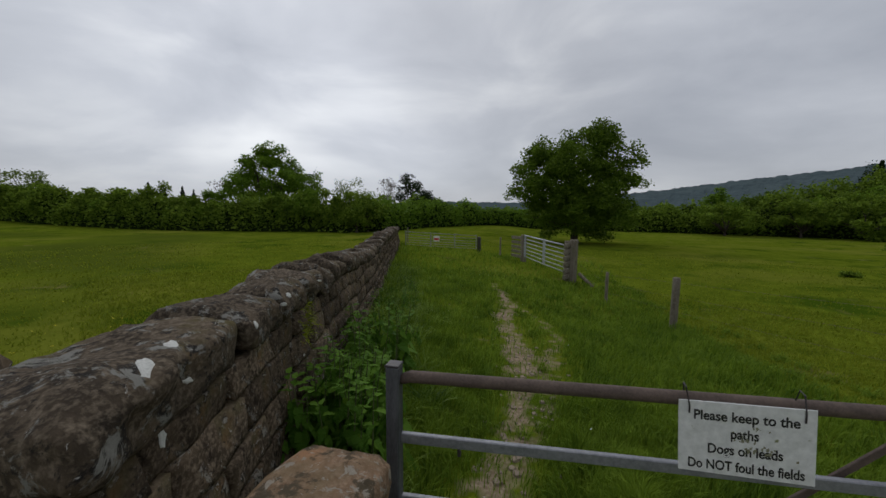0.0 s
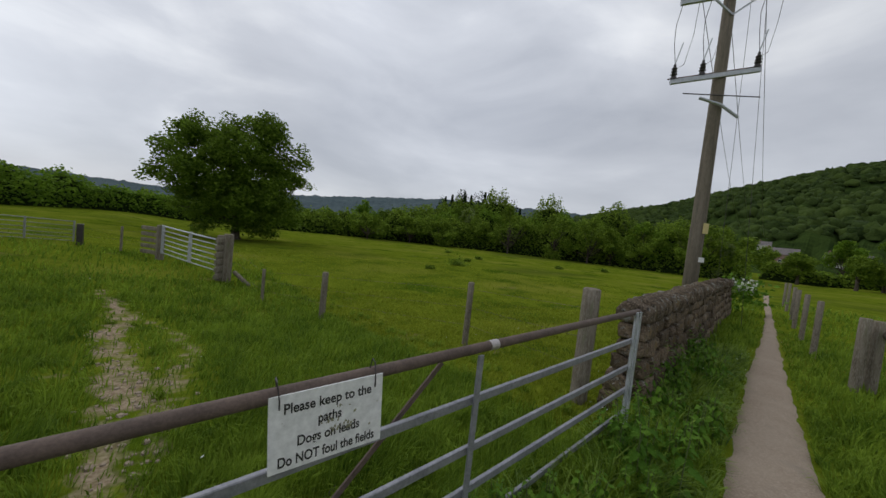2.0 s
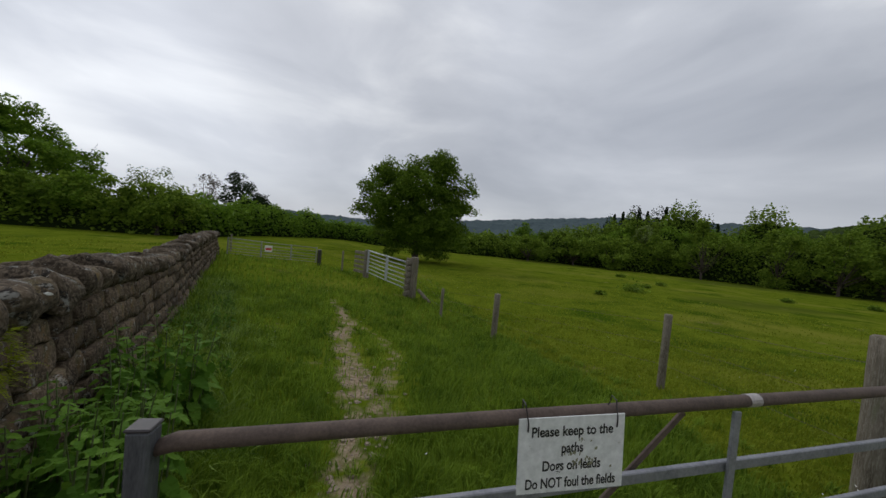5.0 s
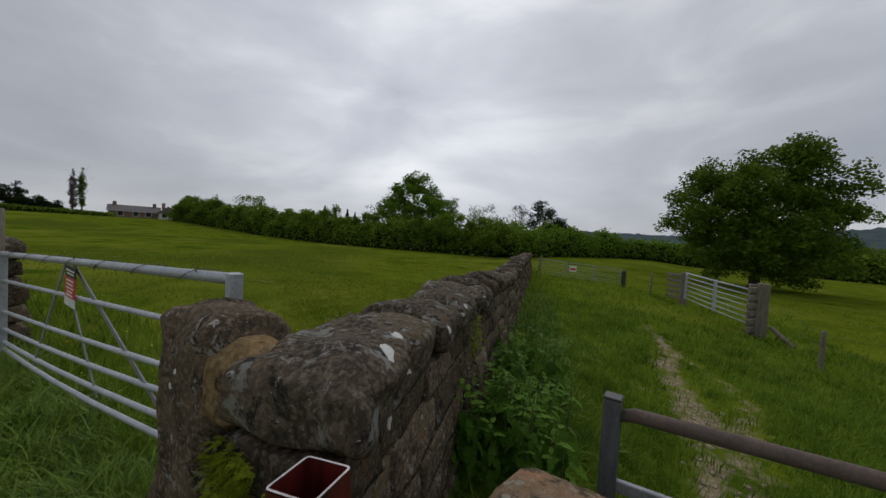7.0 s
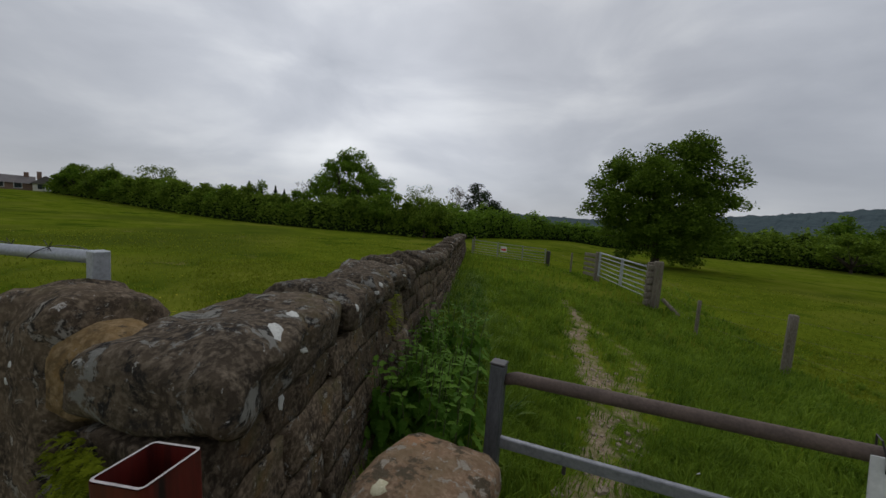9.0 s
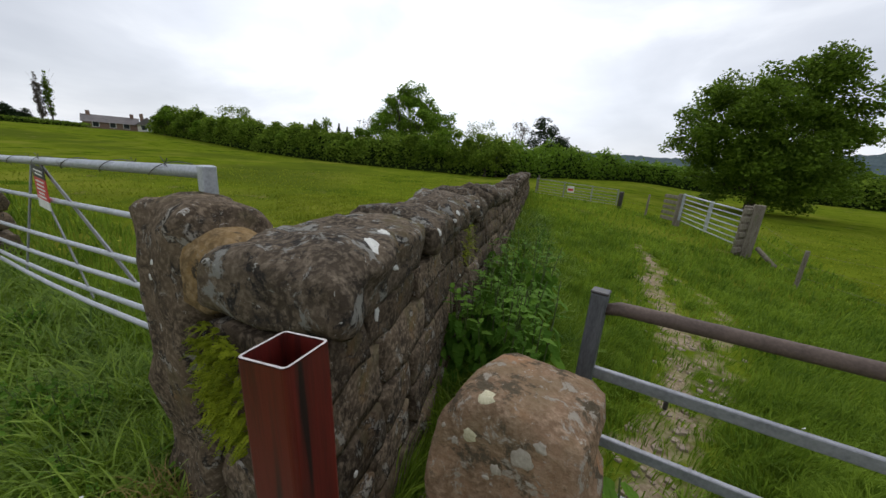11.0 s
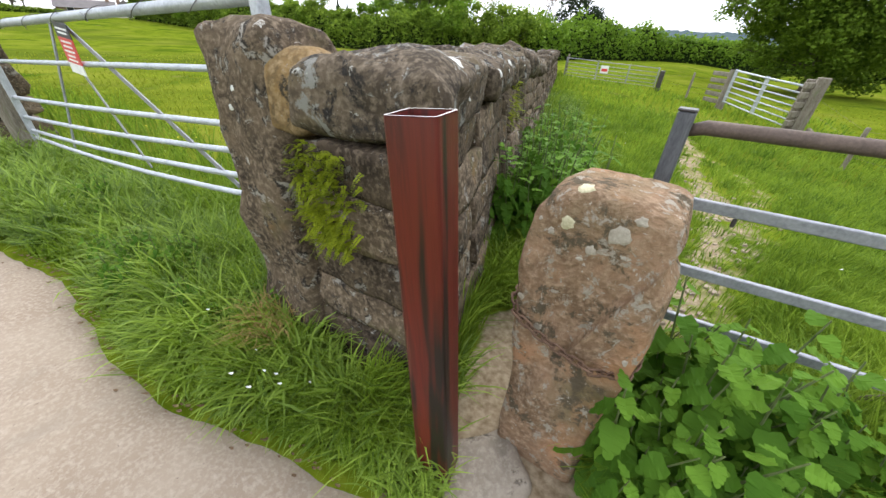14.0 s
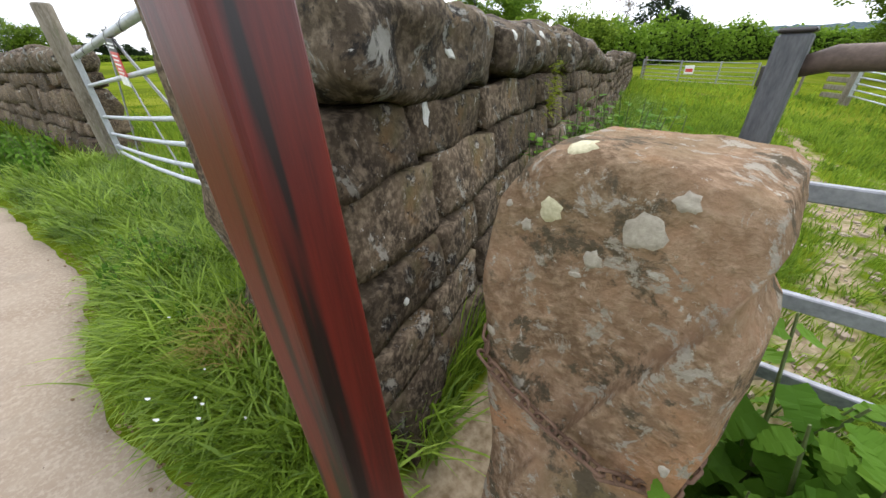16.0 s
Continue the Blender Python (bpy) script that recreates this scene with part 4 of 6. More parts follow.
# ---- trees ----
def leaf_cloud(name, centres, size, mat, seed, flat=0.5):
    """Many small folded leaves at the given places (an array of n x 3)."""
    r = np.random.RandomState(seed)
    n = len(centres)
    a = r.normal(size=(n, 3))
    a[:, 2] *= flat * 0.8
    a /= np.linalg.norm(a, axis=1)[:, None]
    b = r.normal(size=(n, 3))
    b -= (b * a).sum(1)[:, None] * a
    b /= np.linalg.norm(b, axis=1)[:, None]
    c = np.cross(a, b)
    s = size * r.uniform(0.6, 1.35, n)[:, None]
    v = np.stack([centres - a * s * 0.5, centres + b * s * 0.34 + c * s * 0.1, centres + a * s * 0.5, centres - b * s * 0.34 + c * s * 0.1], 1).reshape(-1, 3)
    return raw_mesh(name, v, np.arange(n * 4), np.full(n, 4), mat)


def grow_limbs(bm, base, tips, r0, rnd, wander=0.12):
    for tip in tips:
        base, tip = Vector(base), Vector(tip)
        ln = (tip - base).length
        pts, rad = [], []
        for i in range(6):
            s = i / 5
            p = base.lerp(tip, s) + Vector((rnd.uniform(-1, 1), rnd.uniform(-1, 1), rnd.uniform(-0.5, 1))) * wander * ln * s * (1 - s)
            pts.append(p)
            rad.append(max(0.012, r0 * (1 - 0.85 * s)))
        tube(bm, pts, rad, 7)
        for k in (2, 3, 4):
            d = (tip - base).normalized() * ln * 0.16 + Vector((rnd.uniform(-1, 1), rnd.uniform(-1, 1), rnd.uniform(-0.2, 0.7))) * ln * 0.2
            tube(bm, [pts[k], pts[k] + d * 0.55, pts[k] + d], [rad[k] * 0.6, rad[k] * 0.35, 0.01], 5)


def tree(name, label, x, y, height, width, base, clumps, per, leaf, mat, trunk_r=0.25, seed=1, spread=0.5, squash=1.0, lean=0.0, z=None, lobes=0):
    """A trunk, limbs and a crown of clumped leaves; base: height of the crown's underside; squash: width along y by width along x."""
    rnd, r = random.Random(seed), np.random.RandomState(seed)
    gz = ground_z(x, y) if z is None else z
    thing = empty(name, label, "tree", (x, y, gz))
    hh = (height - base) / 2
    fork = base + hh * 0.35
    bm = tube(bmesh.new(), [(0, 0, -0.3), (0, 0, 0.15), (0.03 * height * lean, 0, base * 0.6), (0.06 * height * lean, 0.02, fork)], [trunk_r * 1.5, trunk_r * 1.1, trunk_r * 0.9, trunk_r * 0.7], 10)
    part("trunk", bm, M_bark, thing, "", True)
    centres = []
    tips = []
    heads = r.normal(size=(lobes, 3)) if lobes else None
    if lobes:
        heads[:, 2] = heads[:, 2] * 0.9 + 0.12
        heads *= r.uniform(0.15, 1.0, (lobes, 1)) ** 0.4 * 0.86 / np.linalg.norm(heads, axis=1)[:, None]
    while lobes and len(centres) < clumps:
        q = heads[len(centres) % lobes] + r.normal(size=3).clip(-1.6, 1.6) * 0.095
        cz = base + hh + max(-0.97, min(1.0, q[2] * 1.12)) * hh
        wide = width / 2 * (1 - 0.32 * max(0.0, q[2]))
        centres.append((q[0] * wide + lean * 0.06 * height, q[1] * wide * squash, cz))
    while len(centres) < clumps:
        p = r.normal(size=3)
        p /= np.linalg.norm(p)
        rad = r.uniform(0.35, 1.0) ** 0.6
        lump = 0.86 + 0.34 * noise.noise(Vector(p * 1.7) + Vector((seed, 0, 0))) + 0.2 * noise.noise(Vector(p * 4.1) + Vector((0, seed, 0)))
        q = p * rad * lump
        cz = base + hh + q[2] * hh
        wide = width / 2 * (1.0 if q[2] > 0 else min(1.5, (1.02 - p[2] * p[2]) ** -0.28))
        centres.append((q[0] * wide + lean * 0.06 * height, q[1] * wide * squash, max(base * 0.7, cz)))
    centres = np.array(centres)
    bm = bmesh.new()
    pick = [centres[i] for i in r.choice(len(centres), min(13, len(centres)), replace=False)]
    for p in pick:
        s = rnd.uniform(0.45, 1.0)
        grow_limbs(bm, (0.06 * height * lean * s, 0, fork * s if fork * s > base * 0.5 else base * 0.6), [p], trunk_r * 0.42, rnd)
    part("branchwork", bm, M_bark, thing, "", True)
    ball = r.normal(size=(clumps * per, 3))
    ball *= (2.0 * r.uniform(0.05, 1, (clumps * per, 1)) ** 0.45) / np.linalg.norm(ball, axis=1)[:, None]
    pts = np.repeat(centres, per, 0) + ball * np.array((spread, spread, spread * 0.7))
    link_mesh("crown", leaf_cloud("crown", pts, leaf, mat, seed), thing)
    return thing


def polar(az, d, eye=(0.2, 0.1)):
    return eye[0] + d * math.sin(radians(az)), eye[1] + d * math.cos(radians(az))


ox, oy = polar(6.6, 28.6)
tree("oak_tree", "broad dark green oak standing alone in the pasture", ox, oy, 9.0, 10.3, 0.35, 800, 84, 0.18, M_oak, 0.32, 12, 0.31, 0.9, lobes=80)
tx, ty = polar(-40.3, 40)
tree("ash_tree", "large fresh green tree rising above the hedge", tx, ty, 8.3, 10.4, 0.8, 340, 80, 0.20, M_ash, 0.3, 5, 0.33, 0.8, lobes=44)
tx, ty = polar(-29.2, 48)
tree("willow_tree", "pale yellow-green tree with thin spring leaves", tx, ty, 6.4, 5.6, 1.6, 60, 34, 0.2, M_pale, 0.18, 8, 0.4)
tx, ty = polar(-23.4, 50)
tree("bare_tree", "half bare grey-brown tree above the hedge", tx, ty, 7.0, 3.4, 1.6, 46, 18, 0.2, M_twig, 0.15, 9, 0.35)
for az, d, h, w in ((-19.8, 46, 7.2, 4.0), (-17.4, 46, 4.9, 3.8), (-15.4, 47, 3.6, 3.2)):
    tx, ty = polar(az, d)
    tree("pine_tree", "dense dark evergreen tree beyond the wall", tx, ty, h, w, 0.8, 70, 60, 0.22, M_pine, 0.2, int(h * 10), 0.35)
for az, d, h, w in ((-64.5, 74, 7.3, 6.0), (-69.5, 76, 5.8, 5.5)):
    tx, ty = polar(az, d)
    tree("hazy_tree", "thin grey-green tree beyond the hedge", tx, ty, h - 1.2, w, 1.5, 50, 24, 0.3, M_pale, 0.2, int(h * 7), 0.5)
tx, ty = polar(-46.8, 52)
tree("bare_tree", "half bare grey-brown tree above the hedge", tx, ty, 5.8, 4.0, 1.6, 46, 20, 0.2, M_twig, 0.15, 19, 0.35)


def conifer(label, x, y, height, width, mat, seed, z=None):
    r = np.random.RandomState(seed)
    thing = empty("conifer", label, "tree", (x, y, ground_z(x, y) if z is None else z))
    part("trunk", tube(bmesh.new(), [(0, 0, -0.2), (0, 0, height * 0.5), (0, 0, height * 0.9)], [width * 0.06, width * 0.04, 0.02], 8), M_bark, thing, "", True)
    n = 1800
    s = r.uniform(0.0, 1, n) ** 0.75
    tier = 0.75 + 0.25 * np.sin(s * 40)
    a = r.uniform(0, 2 * math.pi, n)
    rad = width / 2 * s * tier * r.uniform(0.3, 1, n) ** 0.5
    pts = np.stack([rad * np.cos(a), rad * np.sin(a), height * (1 - s) - 0.05 * rad], 1)
    link_mesh("crown", leaf_cloud("crown", pts, 0.035 * height + 0.06, mat, seed), thing)
    return thing


for k, (az, d, h, w) in enumerate(((-54.6, 62, 4.9, 3.4), (-51.2, 64, 4.7, 2.6), (-50.0, 66, 4.3, 2.6), (-53.0, 66, 4.2, 2.6))):
    tx, ty = polar(az, d)
    conifer("small dark conifer standing behind the hedge", tx, ty, h, w, M_pine, 30 + k)
for k, az in enumerate((37.0, 38.1, 39.0, 40.1, 41.2, 42.4, 43.4, 44.6, 45.8, 46.8, 48.0, 49.2)):
    tx, ty = polar(az, 70 + 3 * (k % 3))
    conifer("dark conifer in the wood edge", tx, ty, 9.4 + 1.0 * math.sin(k * 0.33) + 0.7 * math.sin(k * 2.3), 6.6, M_pine, 50 + k, -0.8)
for k, (az, h) in enumerate(((-82.45, 8.0), (-81.75, 8.1))):
    tx, ty = polar(az, 88)
    t_ = tree("poplar_tree", "tall slender grey-green poplar on the skyline", tx, ty, h, 1.25, 0.1, 220, 26, 0.13, M_oak if k else M_twig, 0.12, 70 + k, 0.11, lobes=50)
for az, h, w in ((-86.9, 5.2, 4.2), (-85.6, 3.4, 4.4), (-89.0, 3.2, 5.0), (-84.2, 2.0, 3.6)):
    tx, ty = polar(az, 88)
    tree("pine_tree", "dark spreading pine on the skyline", tx, ty, h, w, 0.15, 60, 60, 0.24, M_pine, 0.18, int(100 + az), 0.26)


for k, (az, h, w) in enumerate(((-91.0, 5.4, 8.0), (-94.5, 6.4, 9.0), (-98.5, 6.8, 9.0))):
    tx, ty = polar(az, 84)
    tree("skyline_tree", "dark leafy tree in the skyline hedge", tx, ty, h, w, 0.1, 110, 60, 0.3, M_oak, 0.2, 620 + k, 0.5)


# ---- hedges and woods ----
def hedge(name, label, line, heights, deep, n, leaf, mat, seed, lumps=0.35, z=None, wave=0.6, share=0.7):
    """A shrubby bank of leaves along a line of places, its height set at even steps along it."""
    r = np.random.RandomState(seed)
    pts = [Vector((p[0], p[1], 0)) for p in line]
    seg = [(b - a).length for a, b in zip(pts, pts[1:])]
    total = sum(seg)

    def place(s):
        d, k = s * total, 0
        while k < len(seg) - 1 and d > seg[k]:
            d -= seg[k]
            k += 1
        t = (pts[k + 1] - pts[k]).normalized()
        return pts[k] + t * d, Vector((-t.y, t.x, 0))

    def tall(s, x, y):
        h = float(np.interp(s, np.linspace(0, 1, len(heights)), heights))
        return h * (1 + lumps * noise.noise(Vector((s * total * wave * 0.5, seed, 0))) + 0.22 * lumps * noise.noise(Vector((s * total * wave * 1.7, seed, 3))))

    thing = tagged(new(name), label, "hedge", kind="stuff")
    # an added hull against see-through, painted near-black as the shade within
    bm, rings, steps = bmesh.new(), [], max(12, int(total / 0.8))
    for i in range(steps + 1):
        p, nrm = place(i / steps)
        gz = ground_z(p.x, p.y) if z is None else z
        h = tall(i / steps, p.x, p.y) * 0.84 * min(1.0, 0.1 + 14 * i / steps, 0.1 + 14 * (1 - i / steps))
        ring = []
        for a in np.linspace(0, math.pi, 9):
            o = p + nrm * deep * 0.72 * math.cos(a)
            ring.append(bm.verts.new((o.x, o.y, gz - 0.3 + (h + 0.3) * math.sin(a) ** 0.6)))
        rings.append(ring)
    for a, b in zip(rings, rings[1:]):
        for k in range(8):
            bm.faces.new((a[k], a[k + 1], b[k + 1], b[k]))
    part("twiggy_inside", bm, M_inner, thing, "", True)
    centres = np.empty((n, 3))
    S, A, Q = r.uniform(0, 1, n), r.uniform(0, math.pi, n), r.uniform(share, 1.06, n)
    for i in range(n):
        p, nrm = place(S[i])
        gz = ground_z(p.x, p.y) if z is None else z
        h = tall(S[i], p.x, p.y)
        bump = 1 + 0.22 * noise.noise(Vector((p.x * 0.8, p.y * 0.8, A[i] * 2.2)))
        o = p + nrm * deep * Q[i] * bump * math.cos(A[i]) + Vector((r.normal(0, 0.12), r.normal(0, 0.12), 0))
        centres[i] = (o.x, o.y, gz + h * Q[i] * bump * math.sin(A[i]) ** 0.6)
    link_mesh("foliage", leaf_cloud("foliage", centres, leaf, mat, seed), thing)
    return thing


hedge("hedge", "dark green mixed hedgerow along the far field edge", [(-71, 21.8), (-55, 22.5), (-39, 23), (-24, 24.5), (-13, 26.8)], [1.7, 2.8, 3.2, 3.0, 2.9, 2.7, 2.5, 2.6, 2.7], 1.5, 42000, 0.25, M_hedge, 3, lumps=0.75, wave=0.7)
hedge("hedge", "lighter overgrown hedge beyond the far gate", [(-13, 26.8), (-12.5, 36), (-8, 50), (3, 60), (16, 62)], [2.6, 2.9, 3.0, 2.6, 2.6, 2.7, 3.0], 1.6, 17000, 0.3, M_ash, 4, lumps=0.5, wave=0.5)
hedge("wood_edge", "tangled shrubs along the low side of the pasture", [polar(a, 58) for a in (8, 20, 32, 44, 56, 68, 79)], [2.2, 3.0, 3.3, 4.2, 4.4, 4.7, 4.6, 5.0, 4.4], 2.4, 42000, 0.32, M_hedge, 6, z=-0.9, wave=0.5, lumps=0.8)
hedge("wood_edge", "taller mixed trees at the back of the wood edge", [polar(a, 66) for a in (26, 36, 46, 56, 64, 72, 79)], [3.4, 6.0, 8.4, 8.4, 8.8, 7.8, 7.8, 6.8, 5.2], 3.0, 44000, 0.34, M_hedge, 7, z=-0.9, lumps=0.55, wave=0.4)
hedge("wood_edge", "dark evergreen stand at the back of the wood", [polar(a, 71) for a in (35.5, 40, 45, 50)], [7.0, 9.6, 10.0, 9.6, 7.0], 2.5, 9000, 0.3, M_pine, 18, z=-0.9, lumps=0.35, wave=1.0)
hedge("wood_edge", "fresh green shrubs in the wood edge", [polar(a, 62) for a in (30, 42, 54, 60)], [3.6, 5.8, 6.4, 5.6], 2.2, 12000, 0.36, M_ash, 8, z=-0.9, lumps=0.5)
rw = random.Random(17)
for k in range(34):
    az = 24 + 1.62 * k + rw.uniform(-0.8, 0.8)
    d_ = rw.uniform(53, 66)
    tx, ty = polar(az, d_)
    tree("thorn_tree", "rounded young tree in the tangled wood edge", tx, ty, rw.uniform(3.8, 6.4) + (1.2 if az > 38 else -0.6) + (d_ - 56) * 0.12, rw.uniform(4.6, 8.0), 0.2, 90, 46, 0.26, (M_ash, M_hedge, M_oak, M_hedge, M_pale, M_hedge, M_ash)[k % 7], 0.15, 400 + k, 0.36, z=-0.9, lobes=rw.randint(9, 16))
for k in range(30):
    s_ = (k + rw.uniform(0.1, 0.9)) / 30
    tx, ty = -69 + 56 * s_, 21.4 + 4.6 * s_ + rw.uniform(-0.8, 0.6)
    tree("hedge_tree", "rounded shrubby tree grown out of the hedgerow", tx, ty, rw.uniform(2.6, 4.3), rw.uniform(2.8, 4.8), 0.15, 60, 56, 0.18, (M_hedge, M_oak, M_ash, M_hedge, M_hedge)[k % 5], 0.12, 500 + k, 0.26, lobes=rw.randint(7, 12))
tree("hedge_tree", "rounded shrubby tree grown out of the hedgerow", -13.1, 26.5, 3.2, 3.8, 0.1, 60, 60, 0.19, M_hedge, 0.12, 540, 0.34)
hedge("far_hedge", "distant line of trees behind the oak", [polar(a, 105) for a in (-14, 0, 14, 28, 40)], [3.6, 4.0, 4.6, 6.0, 8.0], 2.5, 9000, 0.7, M_hedge, 9, z=-1.0)
for k, (az, d, h, w, mt) in enumerate(((83.2, 78, 4.8, 3.6, M_hedge), (86.6, 92, 8.0, 5.4, M_ash), (89.4, 74, 6.8, 6.0, M_oak), (92.6, 70, 7.4, 7.0, M_oak), (96.0, 70, 8.0, 7.5, M_ash), (80.6, 90, 5.6, 4.4, M_hedge), (87.6, 70, 4.6, 3.4, M_hedge))):
    tx, ty = polar(az, d)
    tree("valley_tree", "leafy tree below the wooded hill", tx, ty, h, w, 1.4, 110, 55, 0.3, mt, 0.2, 200 + k, 0.42, z=-0.6, lobes=16)
hedge("valley_hedge", "low hedge at the foot of the valley field", [polar(a, 84) for a in (80, 86, 92, 98)], [2.6, 2.0, 2.4, 3.0], 1.5, 5000, 0.45, M_hedge, 13, z=-0.5)


hedge("skyline_hedge", "low dark hedge along the skyline of the rising field", [polar(a, 86) for a in (-97, -90, -84, -79)], [1.4, 1.2, 0.9, 0.7], 1.0, 5000, 0.26, M_hedge, 15)


# ---- hills ----
def ridge(name, label, profile, d, deep, mat, lump, lump_size, seed):
    azs = np.arange(profile[0][0], profile[-1][0] + 0.01, 0.25)
    els = np.interp(azs, [p[0] for p in profile], [p[1] for p in profile])
    rows, verts = 22, []
    for j in range(rows):
        s = j / (rows - 1)
        dist = d - deep + deep * s * 1.15
        for az, el in zip(azs, els):
            x, y = polar(az, dist)
            top = 1.5 + d * math.tan(radians(el))
            h = top * (ease(0, 0.87, s) if s < 0.87 else 1 - 0.4 * (s - 0.87))
            h += lump * ease(0, 0.2, s) * (noise.noise(Vector((x / lump_size, y / lump_size, seed))) + 0.7 * noise.noise(Vector((x / lump_size * 2.3, y / lump_size * 2.3, seed))))
            verts.append((x, y, h - 2.0))
    m = np.arange(rows * len(azs)).reshape(rows, len(azs))
    q = np.stack([m[:-1, :-1], m[:-1, 1:], m[1:, 1:], m[1:, :-1]], -1).reshape(-1, 4)
    return tagged(new(name, raw_mesh(name, verts, q.ravel(), np.full(len(q), 4), mat)), label, "hill", kind="structure")


ridge("backdrop_far", "low hills on the horizon, blue-grey haze painted into their colour", [(-40, 1.0), (-28, 1.4), (-15, 2.0), (-4, 1.8), (6, 2.1), (15, 3.1), (25, 4.2), (37, 5.2), (50, 5.0), (70, 4.6), (95, 4.0)], 1500, 900, M_hillfar, 7.0, 28.0, 2.0)
HILL = [(52, 2.0), (58, 4.0), (63, 5.2), (69, 6.4), (77, 8.8), (84.6, 10.6), (91.5, 11.6), (104, 12.0), (118, 10.0), (135, 5.0), (150, 1.5)]
ridge("backdrop_hill", "steep green wooded hill above the valley", HILL, 520, 400, M_hillwood, 5.0, 9.0, 5.0)


def hill_woods(profile, d, deep, count, seed):
    """Crowns of the woodland that covers the hill, as one mesh of small lumpy tops."""
    r = np.random.RandomState(seed)
    bm = bmesh.new()
    bmesh.ops.create_icosphere(bm, subdivisions=2, radius=1.0)
    ball = np.array([v.co[:] for v in bm.verts])
    tris = np.array([[v.index for v in fc.verts] for fc in bm.faces])
    bm.free()
    keep = ball[tris].mean(1)[:, 2] > -0.45
    tris = tris[keep]
    verts, loops = [], []
    for k in range(count):
        az = r.uniform(profile[0][0] + 3, profile[-1][0] - 12)
        q = r.uniform(0.22, 0.93)
        el = float(np.interp(az, [p[0] for p in profile], [p[1] for p in profile]))
        dist = d - deep + deep * q * 1.15
        h = (1.5 + d * math.tan(radians(el))) * (ease(0, 0.87, q) if q < 0.87 else 1 - 0.4 * (q - 0.87)) - 2.0
        x, y = polar(az, dist)
        if (noise.noise(Vector((x / 45, y / 45, 8.0))) > 0.34 and q < 0.6) or dist < 230:
            continue
        size = r.uniform(1.9, 3.7)
        bumps = 1 + 0.30 * r.normal(size=len(ball)).clip(-1.4, 1.4)
        v = ball * bumps[:, None] * np.array((size, size, size * r.uniform(0.75, 1.15)))
        verts.append(v + np.array((x, y, h + size * 0.35)))
        loops.append(tris + len(ball) * (len(verts) - 1))
    v, l = np.concatenate(verts), np.concatenate(loops)
    me = raw_mesh("hill_woods", v, l.ravel(), np.full(len(l), 3), M_woodtop, True)
    return tagged(new("hill_woods", me), "dense deciduous wood covering the steep hill", "woods", kind="stuff")


hill_woods(HILL, 520, 400, 6500, 12)


# ---- houses ----
def house(label, x, y, z, w, dpt, wall_h, roof_h, turn, wall_mat, windows, chimneys=1, gable=False):
    thing = empty("house", label, "house")
    bm = bmesh.new()
    beam(bm, (0, -dpt / 2, wall_h / 2 - 0.5), (0, dpt / 2, wall_h / 2 - 0.5), w, wall_h + 1.0, 0)
    part("wall", bm, wall_mat, thing)
    bm = bmesh.new()
    o = 0.3
    a = [bm.verts.new(p) for p in ((-w / 2 - o, -dpt / 2 - o, wall_h - 0.1), (w / 2 + o, -dpt / 2 - o, wall_h - 0.1), (w / 2 + o, dpt / 2 + o, wall_h - 0.1), (-w / 2 - o, dpt / 2 + o, wall_h - 0.1))]
    if gable:
        r = [bm.verts.new((0, -dpt / 2 - o, wall_h + roof_h)), bm.verts.new((0, dpt / 2 + o, wall_h + roof_h))]
        for q in ((a[0], a[1], r[0]), (a[1], a[2], r[1], r[0]), (a[2], a[3], r[1]), (a[3], a[0], r[0], r[1])):
            bm.faces.new(q)
    else:
        r = [bm.verts.new((-w / 2 - o, 0, wall_h + roof_h)), bm.verts.new((w / 2 + o, 0, wall_h + roof_h))]
        for q in ((a[0], a[1], r[1], r[0]), (a[1], a[2], r[1]), (a[2], a[3], r[0], r[1]), (a[3], a[0], r[0])):
            bm.faces.new(q)
    bm.faces.new(a[::-1])
    roof = part("roof", bm, M_slate, thing)
    for k in range(chimneys):
        cx = -w / 2 + 0.8 + k * (w - 1.6)
        part("chimney", beam(bmesh.new(), (cx, 0, wall_h + roof_h * 0.5), (cx, 0, wall_h + roof_h + 0.7), 0.6, 0.6, 0.02, up=(0, 1, 0)), M_brick, roof)
    for wx, wz in windows:
        win = part("window", beam(bmesh.new(), (wx - 0.5, -dpt / 2 - 0.02, wz), (wx + 0.5, -dpt / 2 - 0.02, wz), 0.08, 1.0, 0.01), M_white, thing)
        part("pane", beam(bmesh.new(), (wx - 0.42, -dpt / 2 - 0.06, wz), (wx + 0.42, -dpt / 2 - 0.06, wz), 0.03, 0.84, 0), M_pane, win)
    thing.matrix_basis = pose(x, y, z, 0, 0, turn)
    return thing


hx, hy = polar(-77.2, 100)
house("long brown slate-roofed farmhouse on the rise", hx, hy, 1.4, 8.0, 5.0, 1.5, 1.3, 76, M_brick, ((-2.2, 1.0), (0.2, 1.0), (2.2, 1.0)), 2)
hx, hy = polar(-74.0, 97)
house("white gabled house end beside the farmhouse", hx, hy, 1.4, 3.2, 4.0, 1.6, 1.4, 74, M_render, ((-0.6, 1.0), (0.7, 1.0)), 1, True)
hx, hy = polar(81.6, 180)
house("pinkish brick house among valley trees", hx, hy, 3.0, 9, 6, 3.6, 2.4, -84, M_brick, ((-3, 1.2), (0, 1.2), (3, 1.2)), 1)
hx, hy = polar(86.8, 190)
house("grey-roofed house among valley trees", hx, hy, 3.5, 11, 6, 3.0, 2.6, -88, M_render, ((-3, 1.2), (0, 1.2), (3, 1.2)), 1)
hx, hy = polar(80.0, 210)
